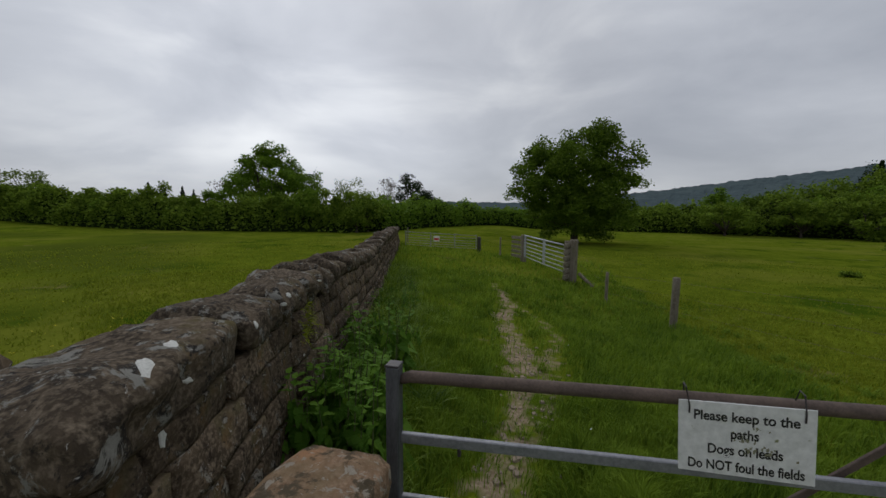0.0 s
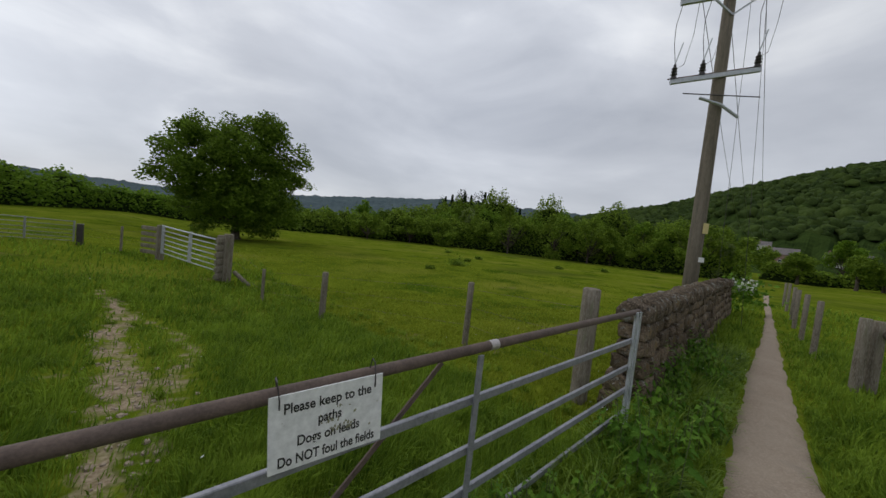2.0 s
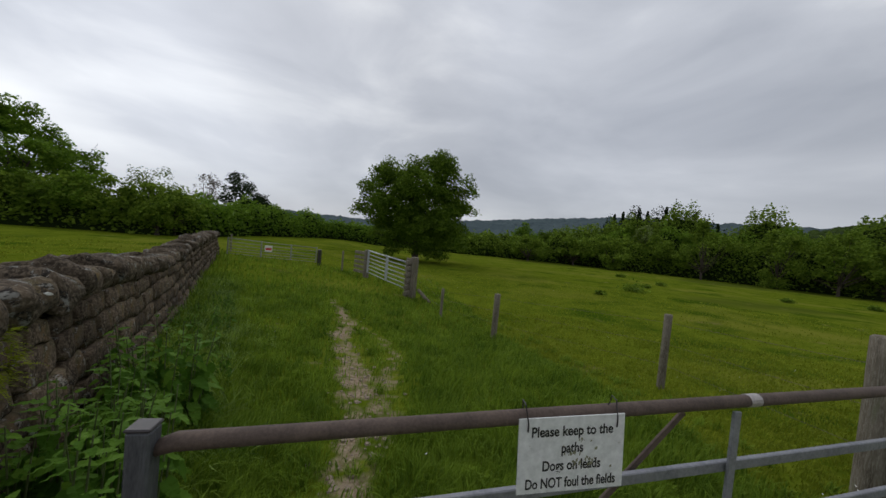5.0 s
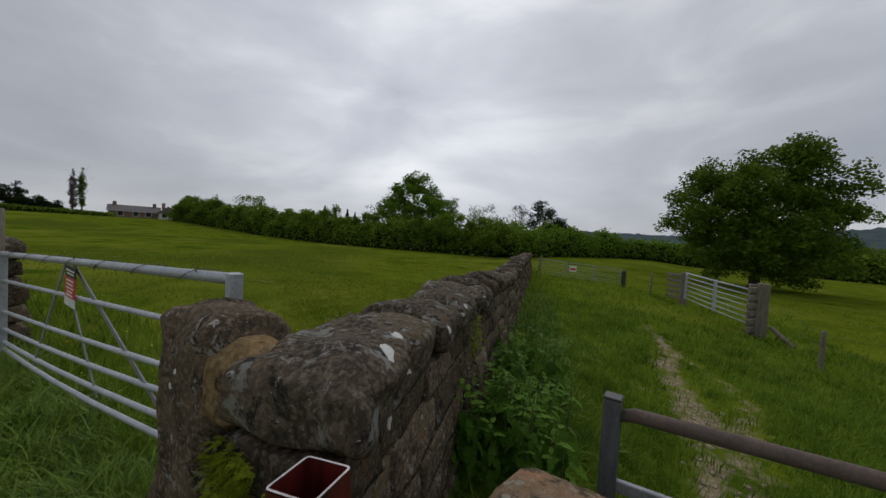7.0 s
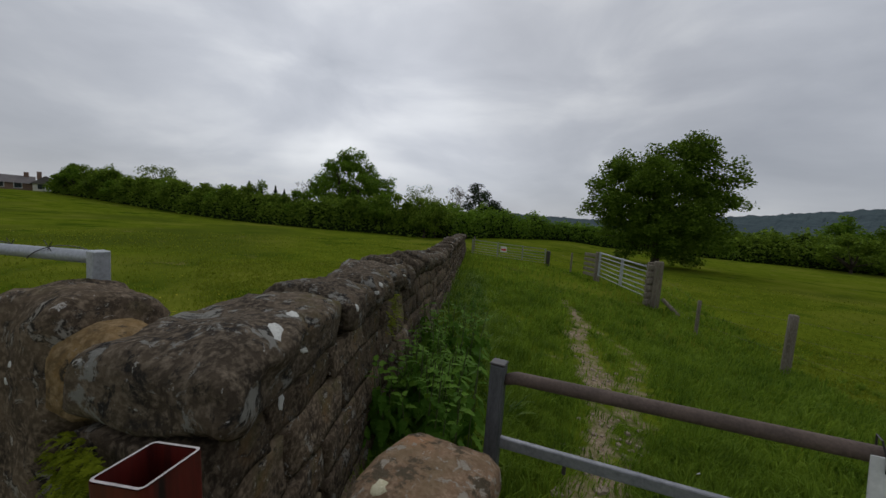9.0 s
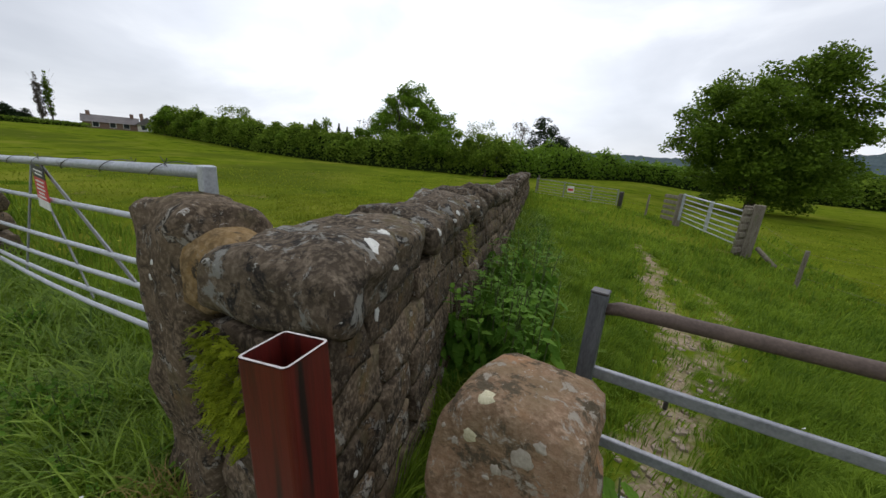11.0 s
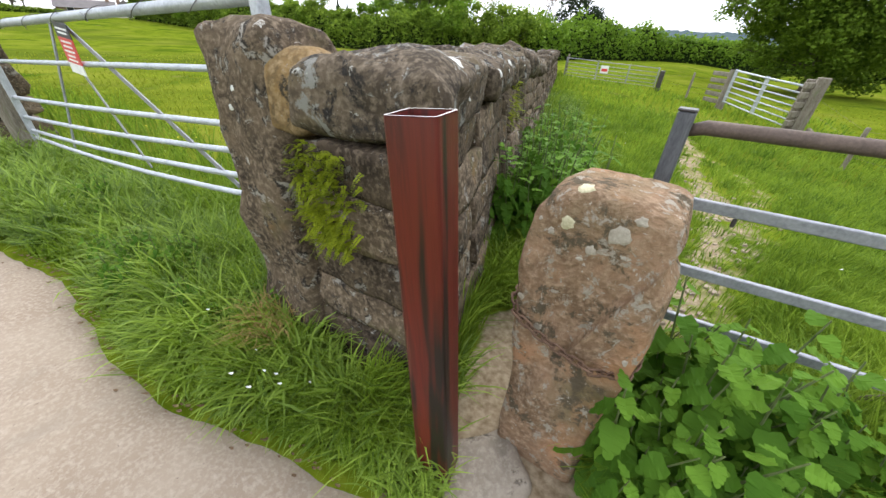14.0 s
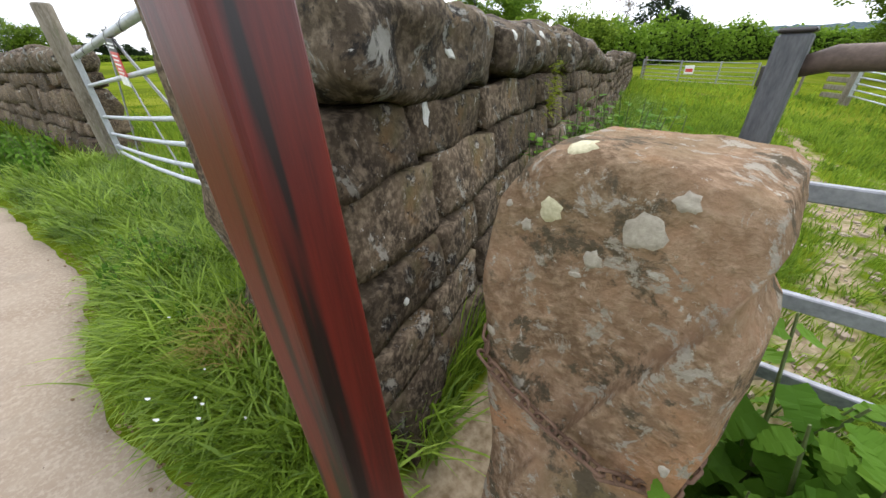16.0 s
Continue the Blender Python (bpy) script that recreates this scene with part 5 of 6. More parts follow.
house("white house high among the valley trees", hx, hy, 9.0, 4.4, 4, 2.0, 1.6, -80, M_render, ((-2, 1.2), (2, 1.2)), 1)


# ---- electricity pole ----
def power_pole(x, y, height, arm_z):
    thing = empty("power_pole", "tall timber electricity pole with steel crossarms and insulators", "power pole", (x, y, 0))
    part("pole", tube(bmesh.new(), [(0, 0, -0.3), (0, 0, 2), (-0.02, 0.0, height * 0.6), (-0.04, 0.02, height)], [0.14, 0.135, 0.115, 0.095], 14), M_pole, thing, "", True)
    u = Vector((0.70, -0.71, 0)).normalized()
    for zz in (arm_z, arm_z + 1.6):
        side = Vector((-0.10, -0.10, 0))
        on_arm = lambda s: Vector((0, 0, zz + 0.20 * s)) + u * s + side
        part("crossarm", beam(bmesh.new(), on_arm(-1.0), on_arm(0.64), 0.07, 0.09, 0.004), M_galv, thing)
        if zz == arm_z:
            part("arm_rail", tube(bmesh.new(), [on_arm(-1.0) + Vector((0.1, 0.1, 0.12)), on_arm(0.64) + Vector((0.1, 0.1, 0.12))], 0.012, 6), M_chain, thing)
        for s in (-0.95, -0.42, 0.58):
            p = on_arm(s) + Vector((0, 0, 0.05))
            ins = part("insulator", tube(bmesh.new(), [p + Vector((0, 0, h)) for h in (0, 0.04, 0.06, 0.10, 0.12, 0.16, 0.18, 0.22, 0.24, 0.30)], [0.06, 0.06, 0.035, 0.065, 0.035, 0.06, 0.035, 0.055, 0.03, 0.025], 10), M_dark, thing)
            part("fuse_rod", tube(bmesh.new(), [p + Vector((0.02, 0.02, 0.28)), p + u * 0.10 + Vector((0, 0, 0.75))], 0.012, 6), M_galv, ins)
            if zz == arm_z:
                q = p + Vector((0, 0, 1.55))
                part("jumper_wire", tube(bmesh.new(), [p + Vector((0, 0, 0.3)), p - u * 0.10 + Vector((-0.05, -0.05, 0.7)), p - u * 0.08 + Vector((0, 0, 1.1)), q], 0.006, 5), M_dark, thing)
                part("jumper_wire", tube(bmesh.new(), [p + Vector((0, 0, 0.2)), p + u * 0.2 + Vector((0.05, 0.05, 0.35)), p + u * 0.34 + Vector((0.1, 0.1, 1.0)), q + u * 0.3], 0.005, 5), M_dark, thing)
    for s in (-1, 1):
        part("arm_stay", beam(bmesh.new(), Vector((-0.09, -0.09, arm_z + 1.2)), Vector((-0.1, -0.1, arm_z + 1.52)) + u * 0.4 * s, 0.03, 0.03, 0), M_galv, thing)
    part("earth_rod", tube(bmesh.new(), [Vector((-0.12, -0.1, arm_z - 0.42)) - u * 0.72, Vector((-0.12, -0.1, arm_z - 0.42)) + u * 0.72], 0.011, 6), M_dark, thing)
    part("bracket", tube(bmesh.new(), [Vector((-0.12, -0.12, arm_z - 0.5)) - u * 0.42, Vector((-0.14, -0.12, arm_z - 0.62)), Vector((-0.12, -0.12, arm_z - 0.85)) + u * 0.35], 0.03, 8), M_galv, thing, "bent grey steel bracket")
    part("warning_plate", beam(bmesh.new(), (-0.10, -0.12, 2.16), (0.06, -0.17, 2.16), 0.004, 0.22, 0.001), material("yellow_plate", ((0.52, 0.42, 0.16), (0.6, 0.5, 0.22)), 9, 50, 0.5, 0.0), thing, "faded yellow warning plate")
    part("number_plate", beam(bmesh.new(), (-0.11, -0.12, 1.50), (0.07, -0.17, 1.50), 0.004, 0.10, 0.001), M_white, thing, "white number plate")
    for o in (-0.9, -0.3, 0.5):
        a = Vector((u.x * o, u.y * o, arm_z + 2.9))
        b = Vector((52 + o, 8.5 - o, 5.2))
        part("power_line", tube(bmesh.new(), [a.lerp(b, s) - Vector((0, 0, 2.0 * math.sin(math.pi * s))) for s in np.linspace(0, 1, 12)], 0.008, 5), M_dark, thing)
    for o, g in ((0.36, 0.55), (0.62, 1.1)):
        part("stay_wire", tube(bmesh.new(), [Vector((u.x * o, u.y * o, arm_z + 2.2)), Vector((u.x * g, u.y * g, 0.2))], 0.004, 5), M_dark, thing)
    return thing


power_pole(9.15, 2.84, 8.6, 5.30)


# ---- far gate, hurdle and fences ----
def bar_gate(label, a, b, zs, r, mat, uprights):
    a, b = Vector((*a, 0)), Vector((*b, 0))
    ga, gb = ground_z(a.x, a.y), ground_z(b.x, b.y)
    thing = empty("bar_gate", label, "gate", (a.x, a.y, ga))
    o = b - a
    at = lambda s, z: o * s + Vector((0, 0, z + (gb - ga) * s))
    for k, z in enumerate(zs):
        part("bar", tube(bmesh.new(), [at(0, z), at(0.5, z - 0.01), at(1, z)], r * (1.3 if k == 0 else 1), 8), mat, thing, "", True)
    for s in uprights:
        part("upright", beam(bmesh.new(), at(s, zs[-1] - 0.03), at(s, zs[0] + 0.03), 0.045, 0.03, 0.003, up=(0, 1, 0)), mat, thing)
    return thing


bar_gate("pale tubular steel gate across the far end of the track", (-5.55, 15.45), (-2.25, 15.95), (0.72, 0.58, 0.45, 0.33, 0.22, 0.11), 0.011, M_rail, (0.0, 0.36, 0.7, 1.0))
tp = timber_post("short black timber gatepost at the far gate", -2.12, 16.0, 0.66, 0.08, square=True)
tp.data.materials[0] = M_dark
gs = empty("gate_sign", "small white and red sign on the far gate", "sign")
part("board", beam(bmesh.new(), (-0.14, 0, 0), (0.14, 0, 0), 0.006, 0.26, 0.001), M_white, gs)
part("red_panel", beam(bmesh.new(), (-0.11, -0.006, -0.02), (0.11, -0.006, -0.02), 0.004, 0.10, 0.0), M_signred, gs)
gs.matrix_basis = pose(-4.08, 15.62, 0.40, 0, 0, 9)
bar_gate("galvanised sheep hurdle gate beside the track", (-0.02, 14.25), (1.33, 11.2), (1.08, 0.94, 0.80, 0.66, 0.52, 0.38, 0.24), 0.018, M_galv, (0.0, 0.02, 0.5, 0.53, 0.98, 1.0))


def sleeper_stack(label, x, y, turn, n, ln):
    thing = empty("rail_stubs", label, "fence", (x, y, ground_z(x, y)))
    for k in range(n):
        part("rail_end", beam(bmesh.new(), (-ln / 2, 0, 0.18 + k * 0.19), (ln / 2, 0.02, 0.17 + k * 0.19), 0.075, 0.12, 0.012), M_wood, thing)
    thing.matrix_basis = pose(x, y, ground_z(x, y), 0, 0, turn)
    return thing


timber_post("square weathered timber gatepost beside the hurdle", 1.48, 11.05, 1.28, 0.11, square=True)
timber_post("square weathered timber gatepost beside the hurdle", 1.32, 11.2, 1.22, 0.09, square=True)
timber_post("square weathered timber gatepost beside the hurdle", -0.06, 14.35, 1.08, 0.11, square=True)
sleeper_stack("short grey timber rail ends nailed to the gatepost", 1.30, 10.88, 60, 6, 0.46)
sleeper_stack("short grey timber rails fixed to the gatepost", -0.34, 14.75, 120, 5, 0.8)
strut = empty("strut", "low timber strut propping the gatepost", "strut", (1.9, 10.6, ground_z(1.9, 10.6)))
part("pole", tube(bmesh.new(), [(-0.25, 0.35, 0.30), (0.05, -0.15, 0.02)], 0.05, 8), M_wood, strut, "", True)


def wire_fence(label, posts, heights):
    thing = empty("wire_fence", label, "fence")
    for h in heights:
        part("wire", tube(bmesh.new(), [(x, y, ground_z(x, y) + hh * h) for x, y, hh in posts], 0.0016, 4), M_pole, thing)
    return thing


wire_fence("slack stock wire strung between thin posts", [(3.66, 2.0, 0.98), (3.93, 4.0, 0.9), (2.77, 7.0, 0.88), (1.99, 8.8, 0.7), (1.62, 10.9, 0.9)], (0.95, 0.65, 0.35))
wire_fence("slack fence wire beyond the far gate", [(-2.1, 16, 0.6), (-0.7, 15.4, 0.8), (-0.1, 14.4, 0.9)], (0.9, 0.5))
for px_, py_ in ((-1.1, 15.6), (-6.2, 17.5)):
    timber_post("thin grey timber fence post in long grass", px_, py_, 0.8, 0.035)

timber_post("stout timber fence post beside the footpath", 7.58, 0.39, 0.97, 0.062)
timber_post("stout timber fence post beside the footpath", 7.72, 0.27, 0.95, 0.064)
for x_, y_ in ((9.4, 0.95), (11.2, 1.3), (13.2, 1.66), (15.4, 2.0), (18.0, 2.45), (21.0, 2.95)):
    timber_post("grey timber fence post along the footpath", x_, y_, 1.0, 0.045)
hr = empty("handrail", "round grey timber rail along the footpath", "rail", (7.7, 0.2, 0))
part("pole", tube(bmesh.new(), [(0.0, 0.0, 0.80), (-1.6, -0.75, 0.78), (-3.6, -1.7, 0.74)], 0.056, 10), M_wood, hr, "", True)
timber_post("stout timber fence post beside the footpath", 4.05, -1.55, 0.85, 0.08)


# ---- plants ----
def leaf_blade(size, width, fold=0.25):
    """Points of one pointed, saw-toothed leaf along +x, folded on its midrib: midrib, then both rims."""
    xs = (0.0, 0.06, 0.16, 0.24, 0.34, 0.43, 0.53, 0.62, 0.72, 0.80, 0.90, 1.0)
    ws = (0.0, 0.36, 0.50, 0.48, 0.50, 0.43, 0.43, 0.33, 0.31, 0.20, 0.15, 0.0)
    mid = [(x * size, 0, -0.22 * size * x * x) for x in xs]
    rim = [[((x + (0.022 if k % 2 == 0 else -0.012) - (0.08 if k == 1 else 0)) * size, s * w * width, fold * w * width * (0.6 + 0.5 * math.sin(k * 1.9)) - 0.26 * size * x * x) for k, (x, w) in enumerate(zip(xs, ws)) if 0 < k < 11] for s in (1, -1)]
    return mid, rim


def nettle_mesh(name, height, leaf, pairs, seed, mat, broad=0.75):
    r = random.Random(seed)
    verts, loops, sizes = [], [], []
    stem_top = Vector((r.uniform(-0.08, 0.08), r.uniform(-0.08, 0.08), height))
    for k in range(pairs):
        s = 0.22 + 0.78 * (k + 0.5) / pairs
        p = Vector((stem_top.x * s * s, stem_top.y * s * s, height * s))
        size = leaf * (1.0 - 0.68 * max(0, s - 0.4) / 0.6) * r.uniform(0.75, 1.15)
        for side in (0, 180):
            yaw = radians(k * 90 + side + r.uniform(-22, 22))
            droop = radians(r.uniform(8, 58) if s < 0.85 else r.uniform(-25, 20))
            m = Matrix.Translation(p) @ Matrix.Rotation(yaw, 4, "Z") @ Matrix.Rotation(droop, 4, "Y") @ Matrix.Rotation(radians(r.uniform(-25, 25)), 4, "X") @ Matrix.Translation((0.25 * size, 0, 0))
            mid, rim = leaf_blade(size, size * broad, r.uniform(0.15, 0.4))
            i0 = len(verts)
            verts += [m @ Vector(c) for c in mid + rim[0] + rim[1]]
            for base, flip in ((12, False), (22, True)):
                quads = [(0, 1, base)] + [(j, j + 1, base + j, base + j - 1) for j in range(1, 10)] + [(10, 11, base + 9)]
                for q in quads:
                    q = q[::-1] if flip else q
                    loops += [i0 + v for v in q]
                    sizes.append(len(q))
    return raw_mesh(name, [tuple(v) for v in verts], loops, sizes, mat), stem_top


def nettle(label, x, y, height, leaf, pairs, seed, broad=0.75, stems=3, spread=0.10, category="nettle"):
    thing = empty(category, label, category, (x, y, ground_z(x, y)), group="wayside nettles")
    r = random.Random(seed)
    for k in range(stems):
        h = height * r.uniform(0.75, 1.05)
        me, top = nettle_mesh("leaves", h, leaf, pairs, seed * 7 + k, M_nettle, broad)
        ox_, oy_ = r.uniform(-spread, spread), r.uniform(-spread, spread)
        lv = link_mesh("leaves", me, thing)
        lv.location = (ox_, oy_, 0)
        st = part("stem", tube(bmesh.new(), [(0, 0, -0.03), (top.x * 0.25, top.y * 0.25, h * 0.5), (top.x, top.y, h)], [0.005, 0.004, 0.002], 5), M_stem, thing)
        st.location = (ox_, oy_, 0)
    return thing


n1 = nettle("clump of broad green nettles by the stile post", 0.10, 0.72, 0.56, 0.138, 7, 3, 0.82, 6, 0.12)
n2 = nettle("clump of green nettles along the wall foot", -1.10, 1.75, 0.66, 0.135, 8, 5, 0.55, 5, 0.16)
n3 = nettle("clump of green nettles along the wall foot", -1.02, 1.45, 0.5, 0.125, 7, 9, 0.55, 5, 0.15)
rn = random.Random(77)
for x_, y_, s_ in ((0.0, 0.66, 1.0), (0.24, 0.78, 1.05), (0.38, 0.90, 0.95), (0.16, 0.90, 1.1), (0.02, 0.84, 1.15), (0.30, 0.68, 0.7), (0.52, 0.98, 0.8), (-0.04, 0.98, 0.9), (0.62, 1.06, 0.6), (0.12, 0.60, 0.75), (0.44, 0.80, 0.65), (0.0, 0.54, 0.7), (0.12, 0.48, 0.75), (0.26, 0.55, 0.7), (-0.06, 0.62, 0.85)):
    copy_thing(n1, pose(x_, y_, ground_z(x_, y_), 0, 0, rn.uniform(0, 360)) @ Matrix.Scale(s_, 4))
nettle("tall flowering nettle stem by the stile post", 0.06, 0.80, 0.74, 0.075, 12, 31, 0.5, 1, 0.02)
for k in range(34):
    s_ = rn.uniform(0.75, 6.5) if k > 12 else rn.uniform(0.7, 2.6)
    o_ = rn.uniform(0.16, 0.5 if s_ < 2.8 else 0.75)
    p_ = WALL_O + WALL_U * s_ + WALL_N * o_
    g_ = 1.0 if s_ < 2.6 else 0.6
    copy_thing(n2 if k % 3 else n3, pose(p_.x, p_.y, ground_z(p_.x, p_.y), 0, 0, rn.uniform(0, 360)) @ Matrix.Scale(rn.uniform(0.8, 1.25) * g_, 4))
for k in range(16):
    x_ = rn.uniform(1.4, 4.2)
    y_ = 1.28 + (x_ - 1) * 0.06 + rn.uniform(-0.25, 0.15)
    copy_thing(n3, pose(x_, y_ - 0.15, 0, 0, 0, rn.uniform(0, 360)) @ Matrix.Scale(rn.uniform(0.5, 0.8), 4))
for k in range(22):
    x_ = rn.uniform(-8.0, -5.2)
    copy_thing(n3, pose(x_, -0.38 + (x_ + 5.5) * 0.21 + rn.uniform(-0.25, 0.1), 0, 0, 0, rn.uniform(0, 360)) @ Matrix.Scale(rn.uniform(0.6, 1.0), 4))


def fern_patch(label, centre, across, n, seed, size, pinna):
    """Small arching fronds from the wall joints, each with a double row of little rounded leaflets."""
    r = random.Random(seed)
    thing = empty("wall_fern", label, "fern", centre)
    for k in range(n):
        verts, loops, sizes = [], [], []
        base = Vector((r.gauss(0, across[0]), 0.03 * r.random(), r.uniform(-across[1], across[1])))
        out = Vector((r.uniform(-0.9, 0.9), -r.uniform(0.45, 1.1), r.uniform(-0.5, 0.9))).normalized()
        ln = size * r.uniform(0.55, 1.2)
        side = out.cross(Vector((r.uniform(-0.4, 0.4), 0.2, 1))).normalized()
        for j in range(12):
            q = (j + 0.8) / 12
            c = base + out * ln * q - Vector((0, 0, 0.5 * ln * q * q))
            w = pinna * (1 - 0.55 * q) * r.uniform(0.8, 1.2)
            for sgn in (1, -1):
                a = (side * sgn + out * 0.3 + Vector((0, 0, r.uniform(-0.3, 0.3)))).normalized()
                i0 = len(verts)
                verts += [c, c + a * w * 0.4 - out * w * 0.40, c + a * w - out * w * 0.22, c + a * w * 1.1 + out * w * 0.2, c + a * w * 0.5 + out * w * 0.5]
                loops += [i0, i0 + 1, i0 + 2, i0 + 3, i0 + 4]
                sizes.append(5)
        link_mesh("frond", raw_mesh("frond", [tuple(v) for v in verts], loops, sizes, M_fern), thing)
    return thing


fern_patch("bright yellow-green fern growing from the wall end", (-0.99, 0.372, 0.775), (0.066, 0.15), 330, 4, 0.048, 0.0095)
pf = WALL_O + WALL_U * 1.25 + WALL_N * 0.02
fp_ = fern_patch("yellowish fern tuft in the wall joints", (pf.x, pf.y, 0.85), (0.05, 0.13), 46, 6, 0.09, 0.012)
fp_.matrix_basis = pose(pf.x, pf.y, 0.87, 0, 0, 100)


for k in range(14):
    x_ = rn.uniform(-3.6, -0.95)
    copy_thing(n3, pose(x_, 0.22 - 0.06 * (-x_ - 1) + rn.uniform(-0.12, 0.16), 0.02, 0, 0, rn.uniform(0, 360)) @ Matrix.Scale(rn.uniform(0.4, 0.62), 4))
for k in range(26):
    x_ = rn.uniform(2.4, 6.5)
    y_ = 1.25 + 0.165 * (x_ - 3.0) + rn.uniform(-0.32, 0.05)
    copy_thing(n2 if k % 2 else n3, pose(x_, y_, 0, 0, 0, rn.uniform(0, 360)) @ Matrix.Scale(rn.uniform(0.5, 0.95), 4))


# ---- grass ----
def zone(x, y, r):
    """Blade height at a place, 0 where none grows, and whether it is pasture."""
    gap = strip_gap(LANE, x, y) if abs(x) < 35 and abs(y) < 10 else 9.0
    if gap < 0.01:
        return 0.0, False
    w = Vector((x, y, 0)) - FIELD_WALL_START
    s, q = w.dot(WALL_U), w.dot(WALL_N)
    if -0.02 < s < 16.8 and -0.56 < q < -0.02:
        return 0.0, False
    v = Vector((x - 3.80, y - 1.42, 0))
    s2, q2 = v.dot(LANE_U), v.dot(LANE_N)
    if 0 < s2 < 11 and -0.4 < q2 < 0:
        return 0.0, False
    bs = bare_share(x, y)
    if bs * 1.5 > r:
        return 0.0, False
    if (-0.50 < x < 0.02 and -0.1 < y < 0.56) or (-0.64 < x < -0.45 and 0.37 < y < 0.75):
        return 0.0, False
    if math.hypot(x + 0.50, y - 0.32) < 0.07 or (-0.5 < x < -0.12 and 0.57 < y < 0.9) or (-1.57 < x < -1.2 and 0.37 < y < 0.7):
        return 0.0, False
    n = (0.5 + 0.4 * noise.noise(Vector((x * 2.2, y * 2.2, 7.0))) + 0.45 * noise.noise(Vector((x * 6.5, y * 6.5, 1.0)))) * max(0.0, 1 - 1.5 * bs)
    n = max(0.0, n)
    if x < -0.45 and y < 0.68 - 0.11 * max(0, -x - 1.6) and gap < 1.6 and (y > -0.25 + 0.26 * (x + 2.6) or x > -2.6) and y > -0.45:
        return (0.12 + 0.20 * n) * min(1.0, 0.45 + gap * 2.2), False
    if y < 1.5 + 0.17 * max(0, x - 3) and gap < 3:
        side = y > 0.05 + 0.165 * x
        return ((0.12 + 0.24 * n) if side else (0.08 + 0.14 * n)) * min(1.0, 0.45 + gap * 1.6), False
    if q > 0 and x < 3.0 and y < 16:
        return (0.08 + 0.10 * n) + (0.16 * ease(1.0, 0.1, q) if s > 0 else 0.0), False
    return 0.04 + 0.06 * n * n, True


def grass(count, seed, r0, r1, a0, a1, width, names, flat=0.0):
    r = np.random.RandomState(seed)
    az, d = r.uniform(a0, a1, count), np.exp(r.uniform(math.log(r0), math.log(r1), count))
    xs, ys = 0.1 + d * np.sin(np.radians(az)), -0.1 + d * np.cos(np.radians(az))
    rows = {False: [], True: []}
    pick = r.uniform(0, 1, count)
    for x, y, dd, u in zip(xs, ys, d, pick):
        h, pasture = zone(x, y, u)
        if h > 0:
            rows[pasture].append((x, y, ground_z(x, y) - 0.01, h, dd))
    for pasture, name, mat, label in names:
        b = np.array(rows[pasture])
        if not len(b):
            continue
        n = len(b)
        turn = r.uniform(0, 2 * math.pi, n)
        # neighbouring blades lean much the same way
        lean_dir = np.array([6.0 * noise.noise(Vector((p[0] * 3.5, p[1] * 3.5, 2.0))) for p in b]) + r.normal(0, 0.7, n)
        h = b[:, 3] * r.uniform(0.55, 1.35, n)
        lean = h * r.uniform(0.15, 0.95, n)
        w = np.maximum(width, b[:, 4] * 0.0011) * r.uniform(0.7, 1.4, n)
        base = b[:, :3]
        side = np.stack([np.cos(turn), np.sin(turn), np.zeros(n)], 1) * w[:, None]
        fwd = np.stack([np.cos(lean_dir), np.sin(lean_dir), np.zeros(n)], 1)
        up = np.array((0, 0, 1.0))
        mid = base + fwd * (lean * 0.30)[:, None] + up * (h * 0.62)[:, None]
        tip = base + fwd * lean[:, None] + up * (h * (1 - 0.35 * (lean / h) ** 2))[:, None]
        v = np.stack([base - side, base + side, mid + side * 0.75, mid - side * 0.75, tip], 1).reshape(-1, 3)
        i = np.arange(n)[:, None] * 5
        loops = np.concatenate([i + 0, i + 1, i + 2, i + 3, i + 3, i + 2, i + 4], 1).ravel()
        sizes = np.tile((4, 3), n)
        tagged(new(name, raw_mesh(name, v, loops, sizes, mat)), label, "grass", kind="stuff")


grass(130000, 1, 0.35, 22.0, -100, 100, 0.0022, ((False, "verge_grass", M_grass, "long lush green verge and track grass"), (True, "pasture_grass", M_field, "short bright green pasture grass")))
grass(120000, 2, 0.35, 3.4, -115, 50, 0.0038, ((False, "verge_tufts", M_grass, "dense tufts of long grass by the wall and path"), (True, "pasture_tufts", M_field, "short bright green pasture grass")))
grass(110000, 4, 2.0, 11.0, -60, 95, 0.0022, ((False, "track_grass", M_grass, "uneven green grass between wall and fence"), (True, "field_tufts", M_field, "short bright green pasture grass")))


